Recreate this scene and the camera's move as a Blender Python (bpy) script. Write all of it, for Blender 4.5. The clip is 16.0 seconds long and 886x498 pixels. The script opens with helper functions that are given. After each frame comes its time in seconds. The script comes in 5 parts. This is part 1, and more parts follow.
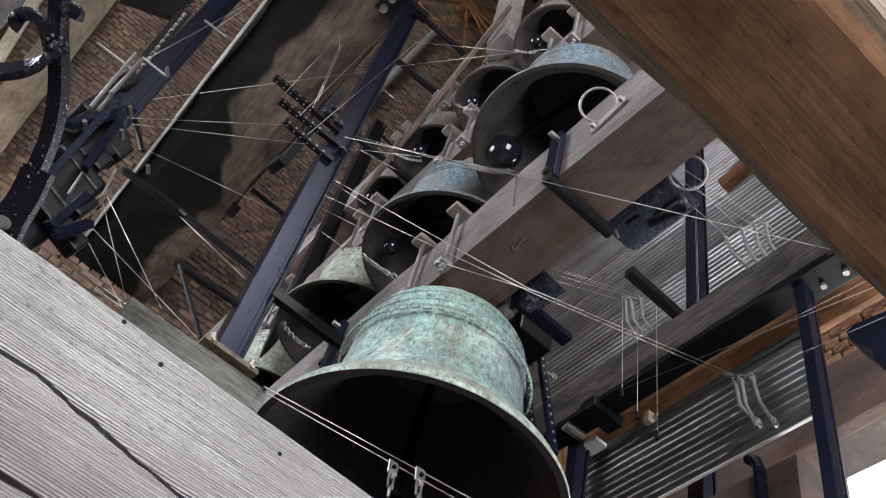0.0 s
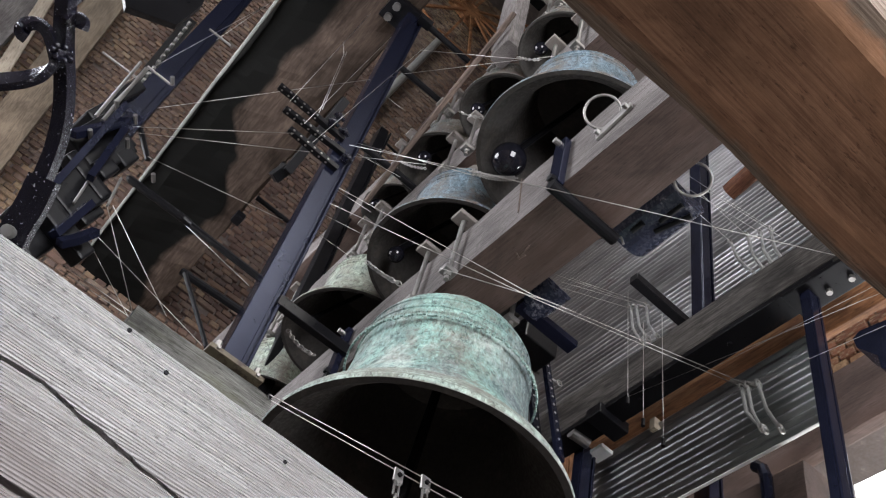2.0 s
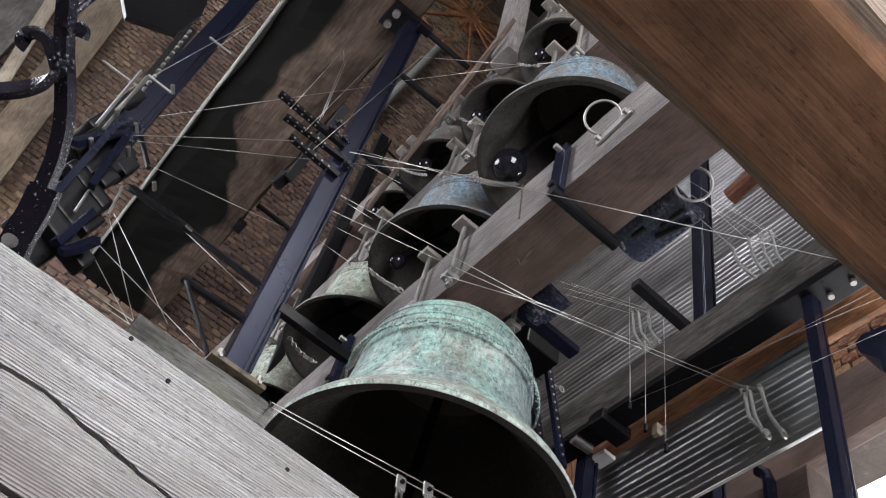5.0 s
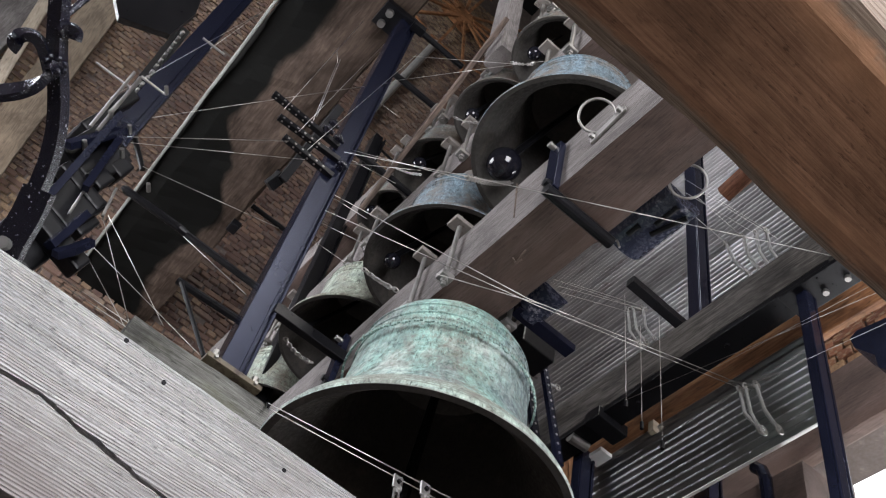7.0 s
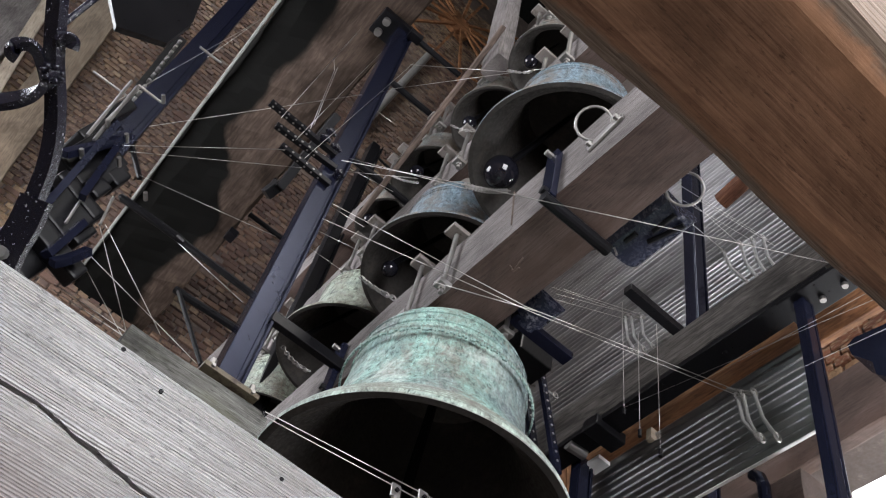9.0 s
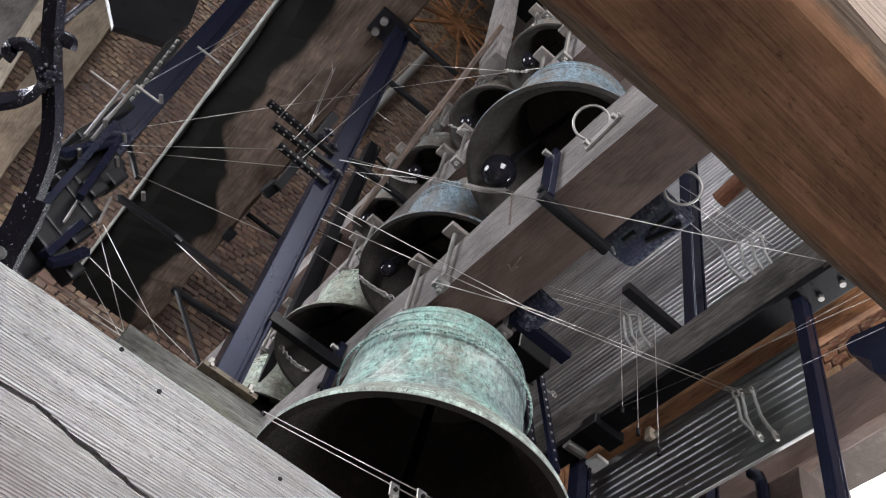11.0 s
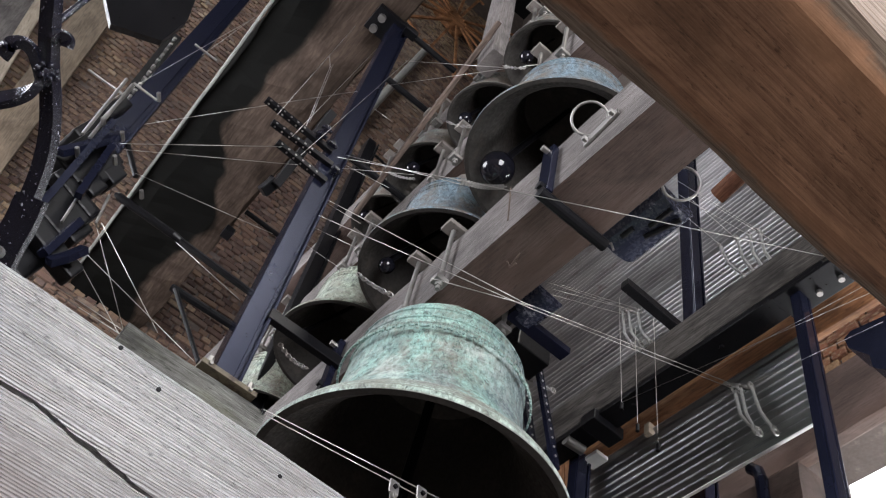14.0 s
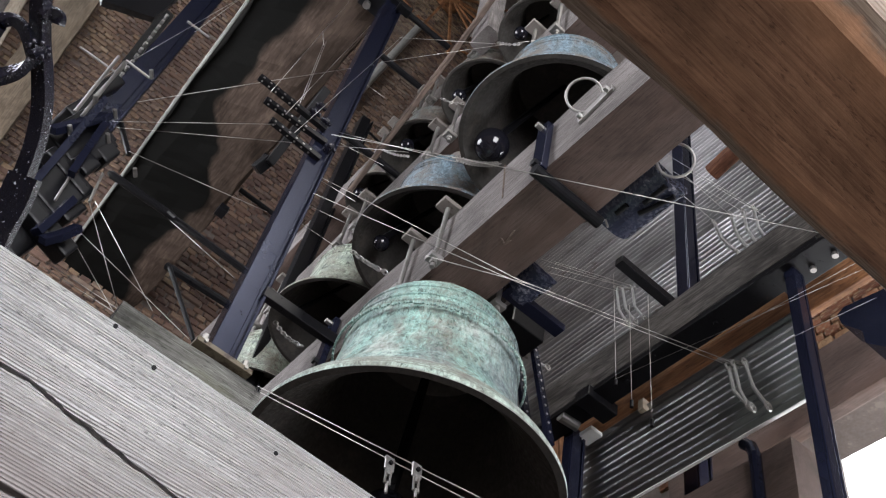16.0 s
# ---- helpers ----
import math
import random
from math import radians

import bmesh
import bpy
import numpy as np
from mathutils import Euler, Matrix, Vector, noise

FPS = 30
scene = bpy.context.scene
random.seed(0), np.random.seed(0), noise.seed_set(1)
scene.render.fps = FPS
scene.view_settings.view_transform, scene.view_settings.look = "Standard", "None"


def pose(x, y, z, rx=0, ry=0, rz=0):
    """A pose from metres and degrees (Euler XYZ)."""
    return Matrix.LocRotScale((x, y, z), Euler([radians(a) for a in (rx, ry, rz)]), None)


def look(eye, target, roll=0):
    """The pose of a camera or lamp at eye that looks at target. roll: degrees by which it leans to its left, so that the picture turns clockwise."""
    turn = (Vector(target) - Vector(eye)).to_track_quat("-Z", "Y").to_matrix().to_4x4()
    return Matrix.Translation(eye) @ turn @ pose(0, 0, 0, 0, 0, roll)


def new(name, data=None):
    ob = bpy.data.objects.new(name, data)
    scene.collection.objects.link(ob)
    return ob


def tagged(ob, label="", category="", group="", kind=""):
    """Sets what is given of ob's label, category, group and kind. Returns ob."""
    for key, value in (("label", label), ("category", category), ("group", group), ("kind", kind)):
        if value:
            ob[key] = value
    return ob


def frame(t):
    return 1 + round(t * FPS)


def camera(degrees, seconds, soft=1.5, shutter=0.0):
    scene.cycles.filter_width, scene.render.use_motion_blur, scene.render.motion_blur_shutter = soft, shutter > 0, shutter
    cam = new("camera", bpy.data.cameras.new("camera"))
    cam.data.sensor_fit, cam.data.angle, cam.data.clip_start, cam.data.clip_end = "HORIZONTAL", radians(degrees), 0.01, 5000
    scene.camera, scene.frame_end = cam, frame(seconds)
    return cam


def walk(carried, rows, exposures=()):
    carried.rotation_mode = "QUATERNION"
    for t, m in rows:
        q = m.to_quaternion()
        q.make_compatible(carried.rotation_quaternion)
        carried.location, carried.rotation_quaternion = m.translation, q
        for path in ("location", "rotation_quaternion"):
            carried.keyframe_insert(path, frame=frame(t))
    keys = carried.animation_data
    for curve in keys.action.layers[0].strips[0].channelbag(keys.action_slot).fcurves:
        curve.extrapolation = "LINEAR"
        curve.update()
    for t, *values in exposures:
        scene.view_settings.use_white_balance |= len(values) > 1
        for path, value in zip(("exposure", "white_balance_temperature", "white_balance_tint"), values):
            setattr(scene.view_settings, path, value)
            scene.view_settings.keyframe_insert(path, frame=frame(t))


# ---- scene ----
cam = camera(47.906, 16.0, soft=1.2)
PATH = [
    (0, pose(0.0, 0.0, 1.6, 143.307, -10.755, -40.337)),
    (0.5, pose(0.0, 0.0, 1.6, 143.329, -10.620, -40.096)),
    (1, pose(0.0, 0.0, 1.6, 143.535, -10.683, -40.073)),
    (1.5, pose(0.0, 0.0, 1.6, 143.645, -10.846, -40.072)),
    (2, pose(0.0, 0.0, 1.6, 143.671, -10.866, -40.008)),
    (2.5, pose(0.0, 0.0, 1.6, 143.698, -10.900, -39.945)),
    (3, pose(0.0, 0.0, 1.6, 143.771, -10.760, -39.757)),
    (3.5, pose(0.0, 0.0, 1.6, 143.889, -10.784, -39.702)),
    (4, pose(0.0, 0.0, 1.6, 143.961, -10.809, -39.681)),
    (6.5, pose(0.0, 0.0, 1.6, 143.900, -10.376, -39.591)),
    (7, pose(0.0, 0.0, 1.6, 143.903, -10.223, -39.486)),
    (7.5, pose(0.0, 0.0, 1.6, 144.013, -10.090, -39.429)),
    (8, pose(0.0, 0.0, 1.6, 144.196, -9.969, -39.435)),
    (8.5, pose(0.0, 0.0, 1.6, 144.329, -10.010, -39.450)),
    (9, pose(0.0, 0.0, 1.6, 144.356, -10.017, -39.460)),
    (11.5, pose(0.0, 0.0, 1.6, 144.299, -9.819, -39.379)),
    (12, pose(0.0, 0.0, 1.6, 144.165, -9.792, -39.230)),
    (12.5, pose(0.0, 0.0, 1.6, 144.146, -9.707, -39.195)),
    (13, pose(0.0, 0.0, 1.6, 144.194, -9.658, -39.225)),
    (13.5, pose(0.0, 0.0, 1.6, 144.173, -9.714, -39.337)),
    (14, pose(0.0, 0.0, 1.6, 144.103, -9.649, -39.261)),
    (14.5, pose(0.0, 0.0, 1.6, 143.933, -9.616, -39.303)),
    (15, pose(0.0, 0.0, 1.6, 143.606, -9.488, -39.400)),
    (15.5, pose(0.0, 0.0, 1.6, 143.215, -9.380, -39.358)),
    (16, pose(0.0, 0.0, 1.6, 142.815, -9.298, -39.312)),
]
walk(cam, PATH)

# ---- light ----
world = bpy.data.worlds.new("sky")
scene.world = world
world.use_nodes = True
wn = world.node_tree
sky = wn.nodes.new("ShaderNodeTexSky")
sky.sky_type = "NISHITA"
sky.sun_disc = False
sky.sun_elevation, sky.sun_rotation = radians(40), radians(200)
wn.links.new(sky.outputs[0], wn.nodes["Background"].inputs[0])
wn.nodes["Background"].inputs[1].default_value = 0.15

sun = new("sun", bpy.data.lights.new("sun", "SUN"))
sun.data.energy, sun.data.angle, sun.data.color = 1.2, radians(12), (1, 0.96, 0.9)
sun.matrix_world = look((0, -6, 6), (0, 0, 0))
scene.view_settings.exposure = 0.37


def area_light(name, m, w, h, watts, color):
    la = bpy.data.lights.new(name, "AREA")
    la.shape, la.size, la.size_y, la.energy, la.color = "RECTANGLE", w, h, watts, color
    ob = new(name, la)
    ob.matrix_world = m
    return ob


area_light("belfry_opening_light", look((-0.4, -3.3, 4.0), (0.4, 3, 4.0)), 2.6, 4.0, 430, (0.94, 0.94, 1.0))
# Unseen fill lamp, added to give the steel posts a sheen.
area_light("upper_fill_light", look((1.1, -3.3, 11.6), (1.0, 3, 8.0)), 2.5, 3.6, 16, (0.935, 0.935, 1.0))
# Unseen fill lamp, added to brighten the brickwork high up.
area_light("west_upper_fill", look((-2.95, 4.0, 14.2), (2.5, 6.0, 13.5)), 2.4, 3.0, 200, (0.96, 0.97, 1.0))
area_light("side_opening_light", look((4.3, 1.5, 4.0), (0, 1.7, 4.0)), 0.7, 1.8, 60, (0.96, 0.96, 1.0))
# Unseen fill lamp, added to make the sheet ribs glint and light beam sides.
area_light("west_fill_light", look((-2.95, 4.6, 6.2), (1.5, 4.2, 6.2)), 3.2, 3.0, 340, (0.935, 0.935, 1.0))


# ---- materials ----
def nodes_of(name, rough=0.7, metal=0.0, spec=0.5):
    m = bpy.data.materials.new(name)
    m.use_nodes = True
    nt = m.node_tree
    b = nt.nodes["Principled BSDF"]
    b.inputs["Roughness"].default_value = rough
    b.inputs["Metallic"].default_value = metal
    b.inputs["Specular IOR Level"].default_value = spec
    return m, nt, b


def coords(nt, scale=(1, 1, 1), space="Object"):
    tc, mp = nt.nodes.new("ShaderNodeTexCoord"), nt.nodes.new("ShaderNodeMapping")
    mp.inputs["Scale"].default_value = scale
    nt.links.new(tc.outputs[space], mp.inputs[0])
    return mp.outputs[0]


def noise_tex(nt, vec, scale, detail=6, rough=0.6, distort=0.0):
    n = nt.nodes.new("ShaderNodeTexNoise")
    n.inputs["Scale"].default_value, n.inputs["Detail"].default_value = scale, detail
    n.inputs["Roughness"].default_value, n.inputs["Distortion"].default_value = rough, distort
    nt.links.new(vec, n.inputs["Vector"])
    return n.outputs["Fac"]


def ramp(nt, fac, stops):
    r = nt.nodes.new("ShaderNodeValToRGB")
    el = r.color_ramp.elements
    while len(el) < len(stops):
        el.new(0.5)
    for e, (p, c) in zip(el, stops):
        e.position, e.color = p, (*c, 1) if len(c) == 3 else c
    nt.links.new(fac, r.inputs[0])
    return r.outputs[0]


def mix(nt, fac, a, b, kind="MIX"):
    n = nt.nodes.new("ShaderNodeMix")
    n.data_type, n.blend_type = "RGBA", kind
    if isinstance(fac, (int, float)):
        n.inputs[0].default_value = fac
    else:
        nt.links.new(fac, n.inputs[0])
    for sock, v in ((n.inputs[6], a), (n.inputs[7], b)):
        if isinstance(v, tuple):
            sock.default_value = (*v, 1)
        else:
            nt.links.new(v, sock)
    return n.outputs[2]


def bump(nt, b, height, strength=0.3, dist=0.01):
    n = nt.nodes.new("ShaderNodeBump")
    n.inputs["Strength"].default_value, n.inputs["Distance"].default_value = strength, dist
    nt.links.new(height, n.inputs["Height"])
    nt.links.new(n.outputs[0], b.inputs["Normal"])


def grey(v):
    return (v, v, v)


def wood(name, dark, mid, light, rough=0.75, grain=60, stain=0.5, relief=0.5, black_band=None, warm=None, lines=0.0, fleck_dark=0.5, band_mix=0.38, line_dark=0.5, edge=None, foot_stain_shade=None, spec=0.25, fleck_at=(0.3, 0.42)):
    """Timber with the fibres along the object's local x: fine fibres, growth bands, dark flecks and broad stains."""
    m, nt, b = nodes_of(name, rough, spec=spec)
    fib = noise_tex(nt, coords(nt, (7, grain * 2.6, grain * 2.6)), 1.0, 3, 0.6, 0.35)
    band = noise_tex(nt, coords(nt, (0.9, 14, 14)), 1.0, 5, 0.65, 1.5)
    fleck = noise_tex(nt, coords(nt, (grain * 0.36, grain * 1.6, grain * 1.6)), 1.0, 3, 0.6, 0.4)
    blot = noise_tex(nt, coords(nt, (1.6, 3.2, 3.2)), 1.3, 6, 0.65, 0.6)
    col = ramp(nt, fib, [(0.36, dark), (0.5, mid), (0.63, light)])
    col = mix(nt, band_mix, col, ramp(nt, band, [(0.32, dark), (0.5, mid), (0.66, light)]))
    col = mix(nt, 1.0, col, ramp(nt, fleck, [(fleck_at[0], grey(fleck_dark)), (fleck_at[1], grey(1.0))]), "MULTIPLY")
    height = mix(nt, 0.5, fib, fleck)
    if lines:
        wv = nt.nodes.new("ShaderNodeTexWave")
        wv.wave_type, wv.bands_direction, wv.wave_profile = "BANDS", "Z", "SIN"
        for key, v in (("Scale", 0.314 / lines), ("Distortion", 20.0), ("Detail", 5.0), ("Detail Scale", 0.085), ("Detail Roughness", 0.68)):
            wv.inputs[key].default_value = v
        nt.links.new(coords(nt, (0.14, 1, 1)), wv.inputs["Vector"])
        part_of = ramp(nt, noise_tex(nt, coords(nt, (6, 45, 45)), 1.0, 4, 0.65), [(0.36, grey(0.1)), (0.62, grey(1.0))])
        ln = mix(nt, part_of, grey(1.0), ramp(nt, wv.outputs["Fac"], [(0.15, grey(line_dark)), (0.5, grey(1.0))]))
        col = mix(nt, 1.0, col, ln, "MULTIPLY")
        height = mix(nt, 0.6, height, wv.outputs["Fac"])
    if warm:
        col = mix(nt, ramp(nt, noise_tex(nt, coords(nt, (1.1, 4, 4)), 1.7, 5, 0.6, 0.5), [(0.5, grey(0)), (0.66, grey(0.75))]), col, warm)
    st = ramp(nt, blot, [(0.36, grey(1 - stain)), (0.6, grey(1.0))])
    col = mix(nt, 1.0, col, st, "MULTIPLY")
    # Browner wood at the foot; the softer zone above it paints in weaker light.
    if foot_stain_shade:
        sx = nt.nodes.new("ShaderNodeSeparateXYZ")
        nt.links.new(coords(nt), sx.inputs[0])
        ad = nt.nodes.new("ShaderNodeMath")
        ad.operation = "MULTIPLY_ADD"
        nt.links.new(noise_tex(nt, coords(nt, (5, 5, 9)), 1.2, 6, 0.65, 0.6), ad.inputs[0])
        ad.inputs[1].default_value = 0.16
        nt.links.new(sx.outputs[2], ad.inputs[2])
        col = mix(nt, ramp(nt, ad.outputs[0], [(foot_stain_shade, grey(0.85)), (foot_stain_shade + 0.05, grey(0))]), col, mix(nt, 0.75, col, (0.13, 0.1, 0.09)))
        col = mix(nt, ramp(nt, ad.outputs[0], [(foot_stain_shade + 0.07, grey(0.5)), (foot_stain_shade + 0.14, grey(0))]), col, (0.2, 0.183, 0.175))
    # Worn grey edge band; on the side face it also paints in shade.
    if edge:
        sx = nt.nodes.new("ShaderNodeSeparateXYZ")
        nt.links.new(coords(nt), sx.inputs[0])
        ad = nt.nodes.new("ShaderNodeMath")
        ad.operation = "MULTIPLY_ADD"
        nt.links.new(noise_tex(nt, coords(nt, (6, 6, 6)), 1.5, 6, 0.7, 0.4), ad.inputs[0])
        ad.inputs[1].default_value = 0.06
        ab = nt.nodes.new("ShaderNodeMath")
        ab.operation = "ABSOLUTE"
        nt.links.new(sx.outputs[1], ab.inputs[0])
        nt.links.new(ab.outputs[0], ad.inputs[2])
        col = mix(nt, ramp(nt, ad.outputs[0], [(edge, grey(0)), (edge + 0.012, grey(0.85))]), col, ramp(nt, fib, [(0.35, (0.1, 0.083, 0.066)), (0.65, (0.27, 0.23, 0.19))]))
    # Black band along one long side, widening further on, with a wavy border.
    if black_band is not None:
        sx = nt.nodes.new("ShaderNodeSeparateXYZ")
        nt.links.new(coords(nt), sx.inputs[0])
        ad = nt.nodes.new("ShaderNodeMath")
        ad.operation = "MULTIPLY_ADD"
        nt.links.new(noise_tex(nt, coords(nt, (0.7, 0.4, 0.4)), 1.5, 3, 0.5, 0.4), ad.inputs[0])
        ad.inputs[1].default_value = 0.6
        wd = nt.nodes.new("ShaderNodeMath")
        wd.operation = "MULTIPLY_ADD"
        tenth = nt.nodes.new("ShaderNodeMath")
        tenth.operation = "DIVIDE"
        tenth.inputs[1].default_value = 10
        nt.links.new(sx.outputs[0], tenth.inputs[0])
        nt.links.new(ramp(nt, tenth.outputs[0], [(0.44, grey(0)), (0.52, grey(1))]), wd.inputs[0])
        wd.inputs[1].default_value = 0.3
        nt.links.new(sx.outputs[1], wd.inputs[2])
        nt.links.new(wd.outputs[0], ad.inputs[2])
        col = mix(nt, ramp(nt, ad.outputs[0], [(black_band, grey(0)), (black_band + 0.05, grey(1))]), col, (0.005, 0.005, 0.0045))
    nt.links.new(col, b.inputs["Base Color"])
    bump(nt, b, height, relief, 0.005)
    return m


def painted(name, col, rough=0.35, wear=(0.12, 0.1, 0.09), amount=0.66, spec=0.5, metal=0.0, even=False, tint=None):
    m, nt, b = nodes_of(name, rough, metal, spec)
    if tint:
        b.inputs["Specular Tint"].default_value = (*tint, 1)
    n1 = noise_tex(nt, coords(nt), 9, 8, 0.7)
    n2 = noise_tex(nt, coords(nt), 60, 4, 0.6)
    base = mix(nt, ramp(nt, n1, [(0.35, grey(0)), (0.7, grey(0.5))]), col, tuple(min(1, c * 1.7 + 0.002) for c in col))
    c = mix(nt, ramp(nt, n1, [(amount, grey(0)), (amount + 0.08, grey(1))]), base, wear)
    nt.links.new(c, b.inputs["Base Color"])
    if even:
        n3 = noise_tex(nt, coords(nt), 70, 3, 0.5)
        nt.links.new(ramp(nt, n3, [(0.3, grey(rough * 0.92)), (0.7, grey(rough * 1.1))]), b.inputs["Roughness"])
        bump(nt, b, noise_tex(nt, coords(nt), 24, 2, 0.4), 0.012, 0.002)
        return m
    nt.links.new(ramp(nt, n2, [(0.3, grey(rough * 0.7)), (0.7, grey(min(1, rough * 1.4)))]), b.inputs["Roughness"])
    bump(nt, b, n2, 0.07, 0.002)
    return m


def sheet_metal(name, low, high, rough, metallic=1.0):
    """Dull zinc with long water stains along the ribs and a little rust."""
    m, nt, b = nodes_of(name, rough, metallic)
    n1 = noise_tex(nt, coords(nt, (1, 0.7, 5)), 1.5, 5, 0.6)
    n2 = noise_tex(nt, coords(nt, (1, 2.5, 5)), 1.0, 6, 0.7)
    col = ramp(nt, n1, [(0.35, grey(low)), (0.65, grey(high))])
    col = mix(nt, ramp(nt, n2, [(0.58, grey(0)), (0.72, grey(0.6))]), col, (0.13, 0.075, 0.05))
    nt.links.new(col, b.inputs["Base Color"])
    return m


def hammered(name):
    """Thick glossy black paint over hammer-marked iron; the pale specks are painted-in glints."""
    m, nt, b = nodes_of(name, 0.16, 0.0, 0.6)
    n1, n2 = noise_tex(nt, coords(nt), 55, 5, 0.7), noise_tex(nt, coords(nt), 130, 3, 0.6)
    nt.links.new(mix(nt, ramp(nt, n2, [(0.66, grey(0)), (0.7, grey(1))]), (0.006, 0.006, 0.012), (0.4, 0.4, 0.42)), b.inputs["Base Color"])
    bump(nt, b, mix(nt, 0.5, n1, n2), 0.8, 0.006)
    return m


def metal(name, col, rough=0.35):
    m, nt, b = nodes_of(name, rough, 1.0)
    n1 = noise_tex(nt, coords(nt), 30, 5, 0.6)
    nt.links.new(mix(nt, n1, tuple(c * 0.6 for c in col), tuple(min(1, c * 1.2) for c in col)), b.inputs["Base Color"])
    nt.links.new(ramp(nt, n1, [(0.3, grey(rough * 0.8)), (0.7, grey(rough * 1.5))]), b.inputs["Roughness"])
    return m


def patina(name, green, amount, slate_shade=None, rings=False):
    """Weathered bell bronze: brown metal under speckled verdigris, brushed round and streaked downwards."""
    m, nt, b = nodes_of(name, 0.55, 0.0, 0.4)
    streak = noise_tex(nt, coords(nt, (9, 9, 2.2)), 1.0, 8, 0.68, 0.5)
    blot = noise_tex(nt, coords(nt, (1, 1, 1.3)), 4.5, 8, 0.7, 0.4)
    fine = noise_tex(nt, coords(nt), 70, 6, 0.7)
    speck = noise_tex(nt, coords(nt, (1, 1, 0.5)), 52, 7, 0.8, 0.6)
    band = noise_tex(nt, coords(nt, (0.4, 0.4, 22)), 1.0, 3, 0.6)
    bronze = ramp(nt, fine, [(0.3, (0.05, 0.045, 0.035)), (0.55, (0.15, 0.125, 0.1)), (0.75, (0.27, 0.245, 0.21))])
    dk = tuple(c * 0.16 for c in green)
    pale = tuple(min(1, c * 1.25 + 0.07) for c in green)
    verd = ramp(nt, speck, [(0.38, dk), (0.455, tuple(c * 0.7 for c in green)), (0.53, green), (0.62, pale)])
    both = mix(nt, 0.5, streak, blot)
    both = mix(nt, 0.18, both, band)
    f = ramp(nt, both, [(0.56 - amount * 0.2, grey(0)), (0.62 - amount * 0.1, grey(1))])
    col = mix(nt, f, bronze, verd)
    col = mix(nt, ramp(nt, blot, [(0.5, grey(0)), (0.68, grey(0.65))]), col, (0.07, 0.095, 0.098))
    col = mix(nt, ramp(nt, speck, [(0.62, grey(0)), (0.7, grey(0.6))]), col, pale)
    wide = noise_tex(nt, coords(nt, (1, 1, 0.8)), 2.3, 7, 0.72, 0.5)
    col = mix(nt, ramp(nt, wide, [(0.5, grey(0)), (0.6, grey(0.7))]), col, ramp(nt, speck, [(0.4, tuple(c * 0.2 + 0.02 for c in green)), (0.56, tuple(sum(green) / 3 * c for c in (0.52, 0.46, 0.5))), (0.66, pale)]))
    pit = noise_tex(nt, coords(nt, (1, 1, 0.7)), 34, 5, 0.75, 1.2)
    col = mix(nt, ramp(nt, pit, [(0.37, grey(0.9)), (0.44, grey(0))]), col, dk)
    if rings:
        turned = noise_tex(nt, coords(nt, (0.9, 0.9, 75)), 1.0, 4, 0.6)
        col = mix(nt, ramp(nt, turned, [(0.46, grey(0.0)), (0.56, grey(0.7))]), col, ramp(nt, fine, [(0.35, (0.1, 0.095, 0.08)), (0.65, (0.27, 0.26, 0.225))]))
    if slate_shade is not None:
        # a grey-blue side, partly light falloff put into the colour, and pale chalky runs below
        sx = nt.nodes.new("ShaderNodeSeparateXYZ")
        nt.links.new(coords(nt), sx.inputs[0])
        ad = nt.nodes.new("ShaderNodeMath")
        ad.operation = "MULTIPLY_ADD"
        nt.links.new(mix(nt, 0.45, blot, speck), ad.inputs[0])
        ad.inputs[1].default_value = 0.9
        nt.links.new(sx.outputs[0], ad.inputs[2])
        chalk = ramp(nt, noise_tex(nt, coords(nt, (1.6, 1.6, 1.0)), 3.1, 9, 0.72, 0.8), [(0.51, grey(0)), (0.63, grey(0.6))])
        col = mix(nt, chalk, col, ramp(nt, speck, [(0.36, (0.16, 0.2, 0.19)), (0.5, (0.47, 0.53, 0.49)), (0.6, (0.6, 0.64, 0.6))]))
        col = mix(nt, ramp(nt, ad.outputs[0], [(slate_shade + 0.4, grey(0)), (slate_shade + 0.62, grey(0.85))]), col, ramp(nt, speck, [(0.4, (0.012, 0.017, 0.02)), (0.5, (0.06, 0.082, 0.092)), (0.64, (0.24, 0.3, 0.3))]))
        col = mix(nt, ramp(nt, noise_tex(nt, coords(nt, (14, 14, 5)), 2.2, 6, 0.75, 0.7), [(0.56, grey(0)), (0.66, grey(0.55))]), col, (0.24, 0.215, 0.185))
    nt.links.new(col, b.inputs["Base Color"])
    nt.links.new(ramp(nt, fine, [(0.3, grey(0.4)), (0.7, grey(0.75))]), b.inputs["Roughness"])
    bump(nt, b, mix(nt, 0.5, pit, speck), 0.9, 0.007)
    return m


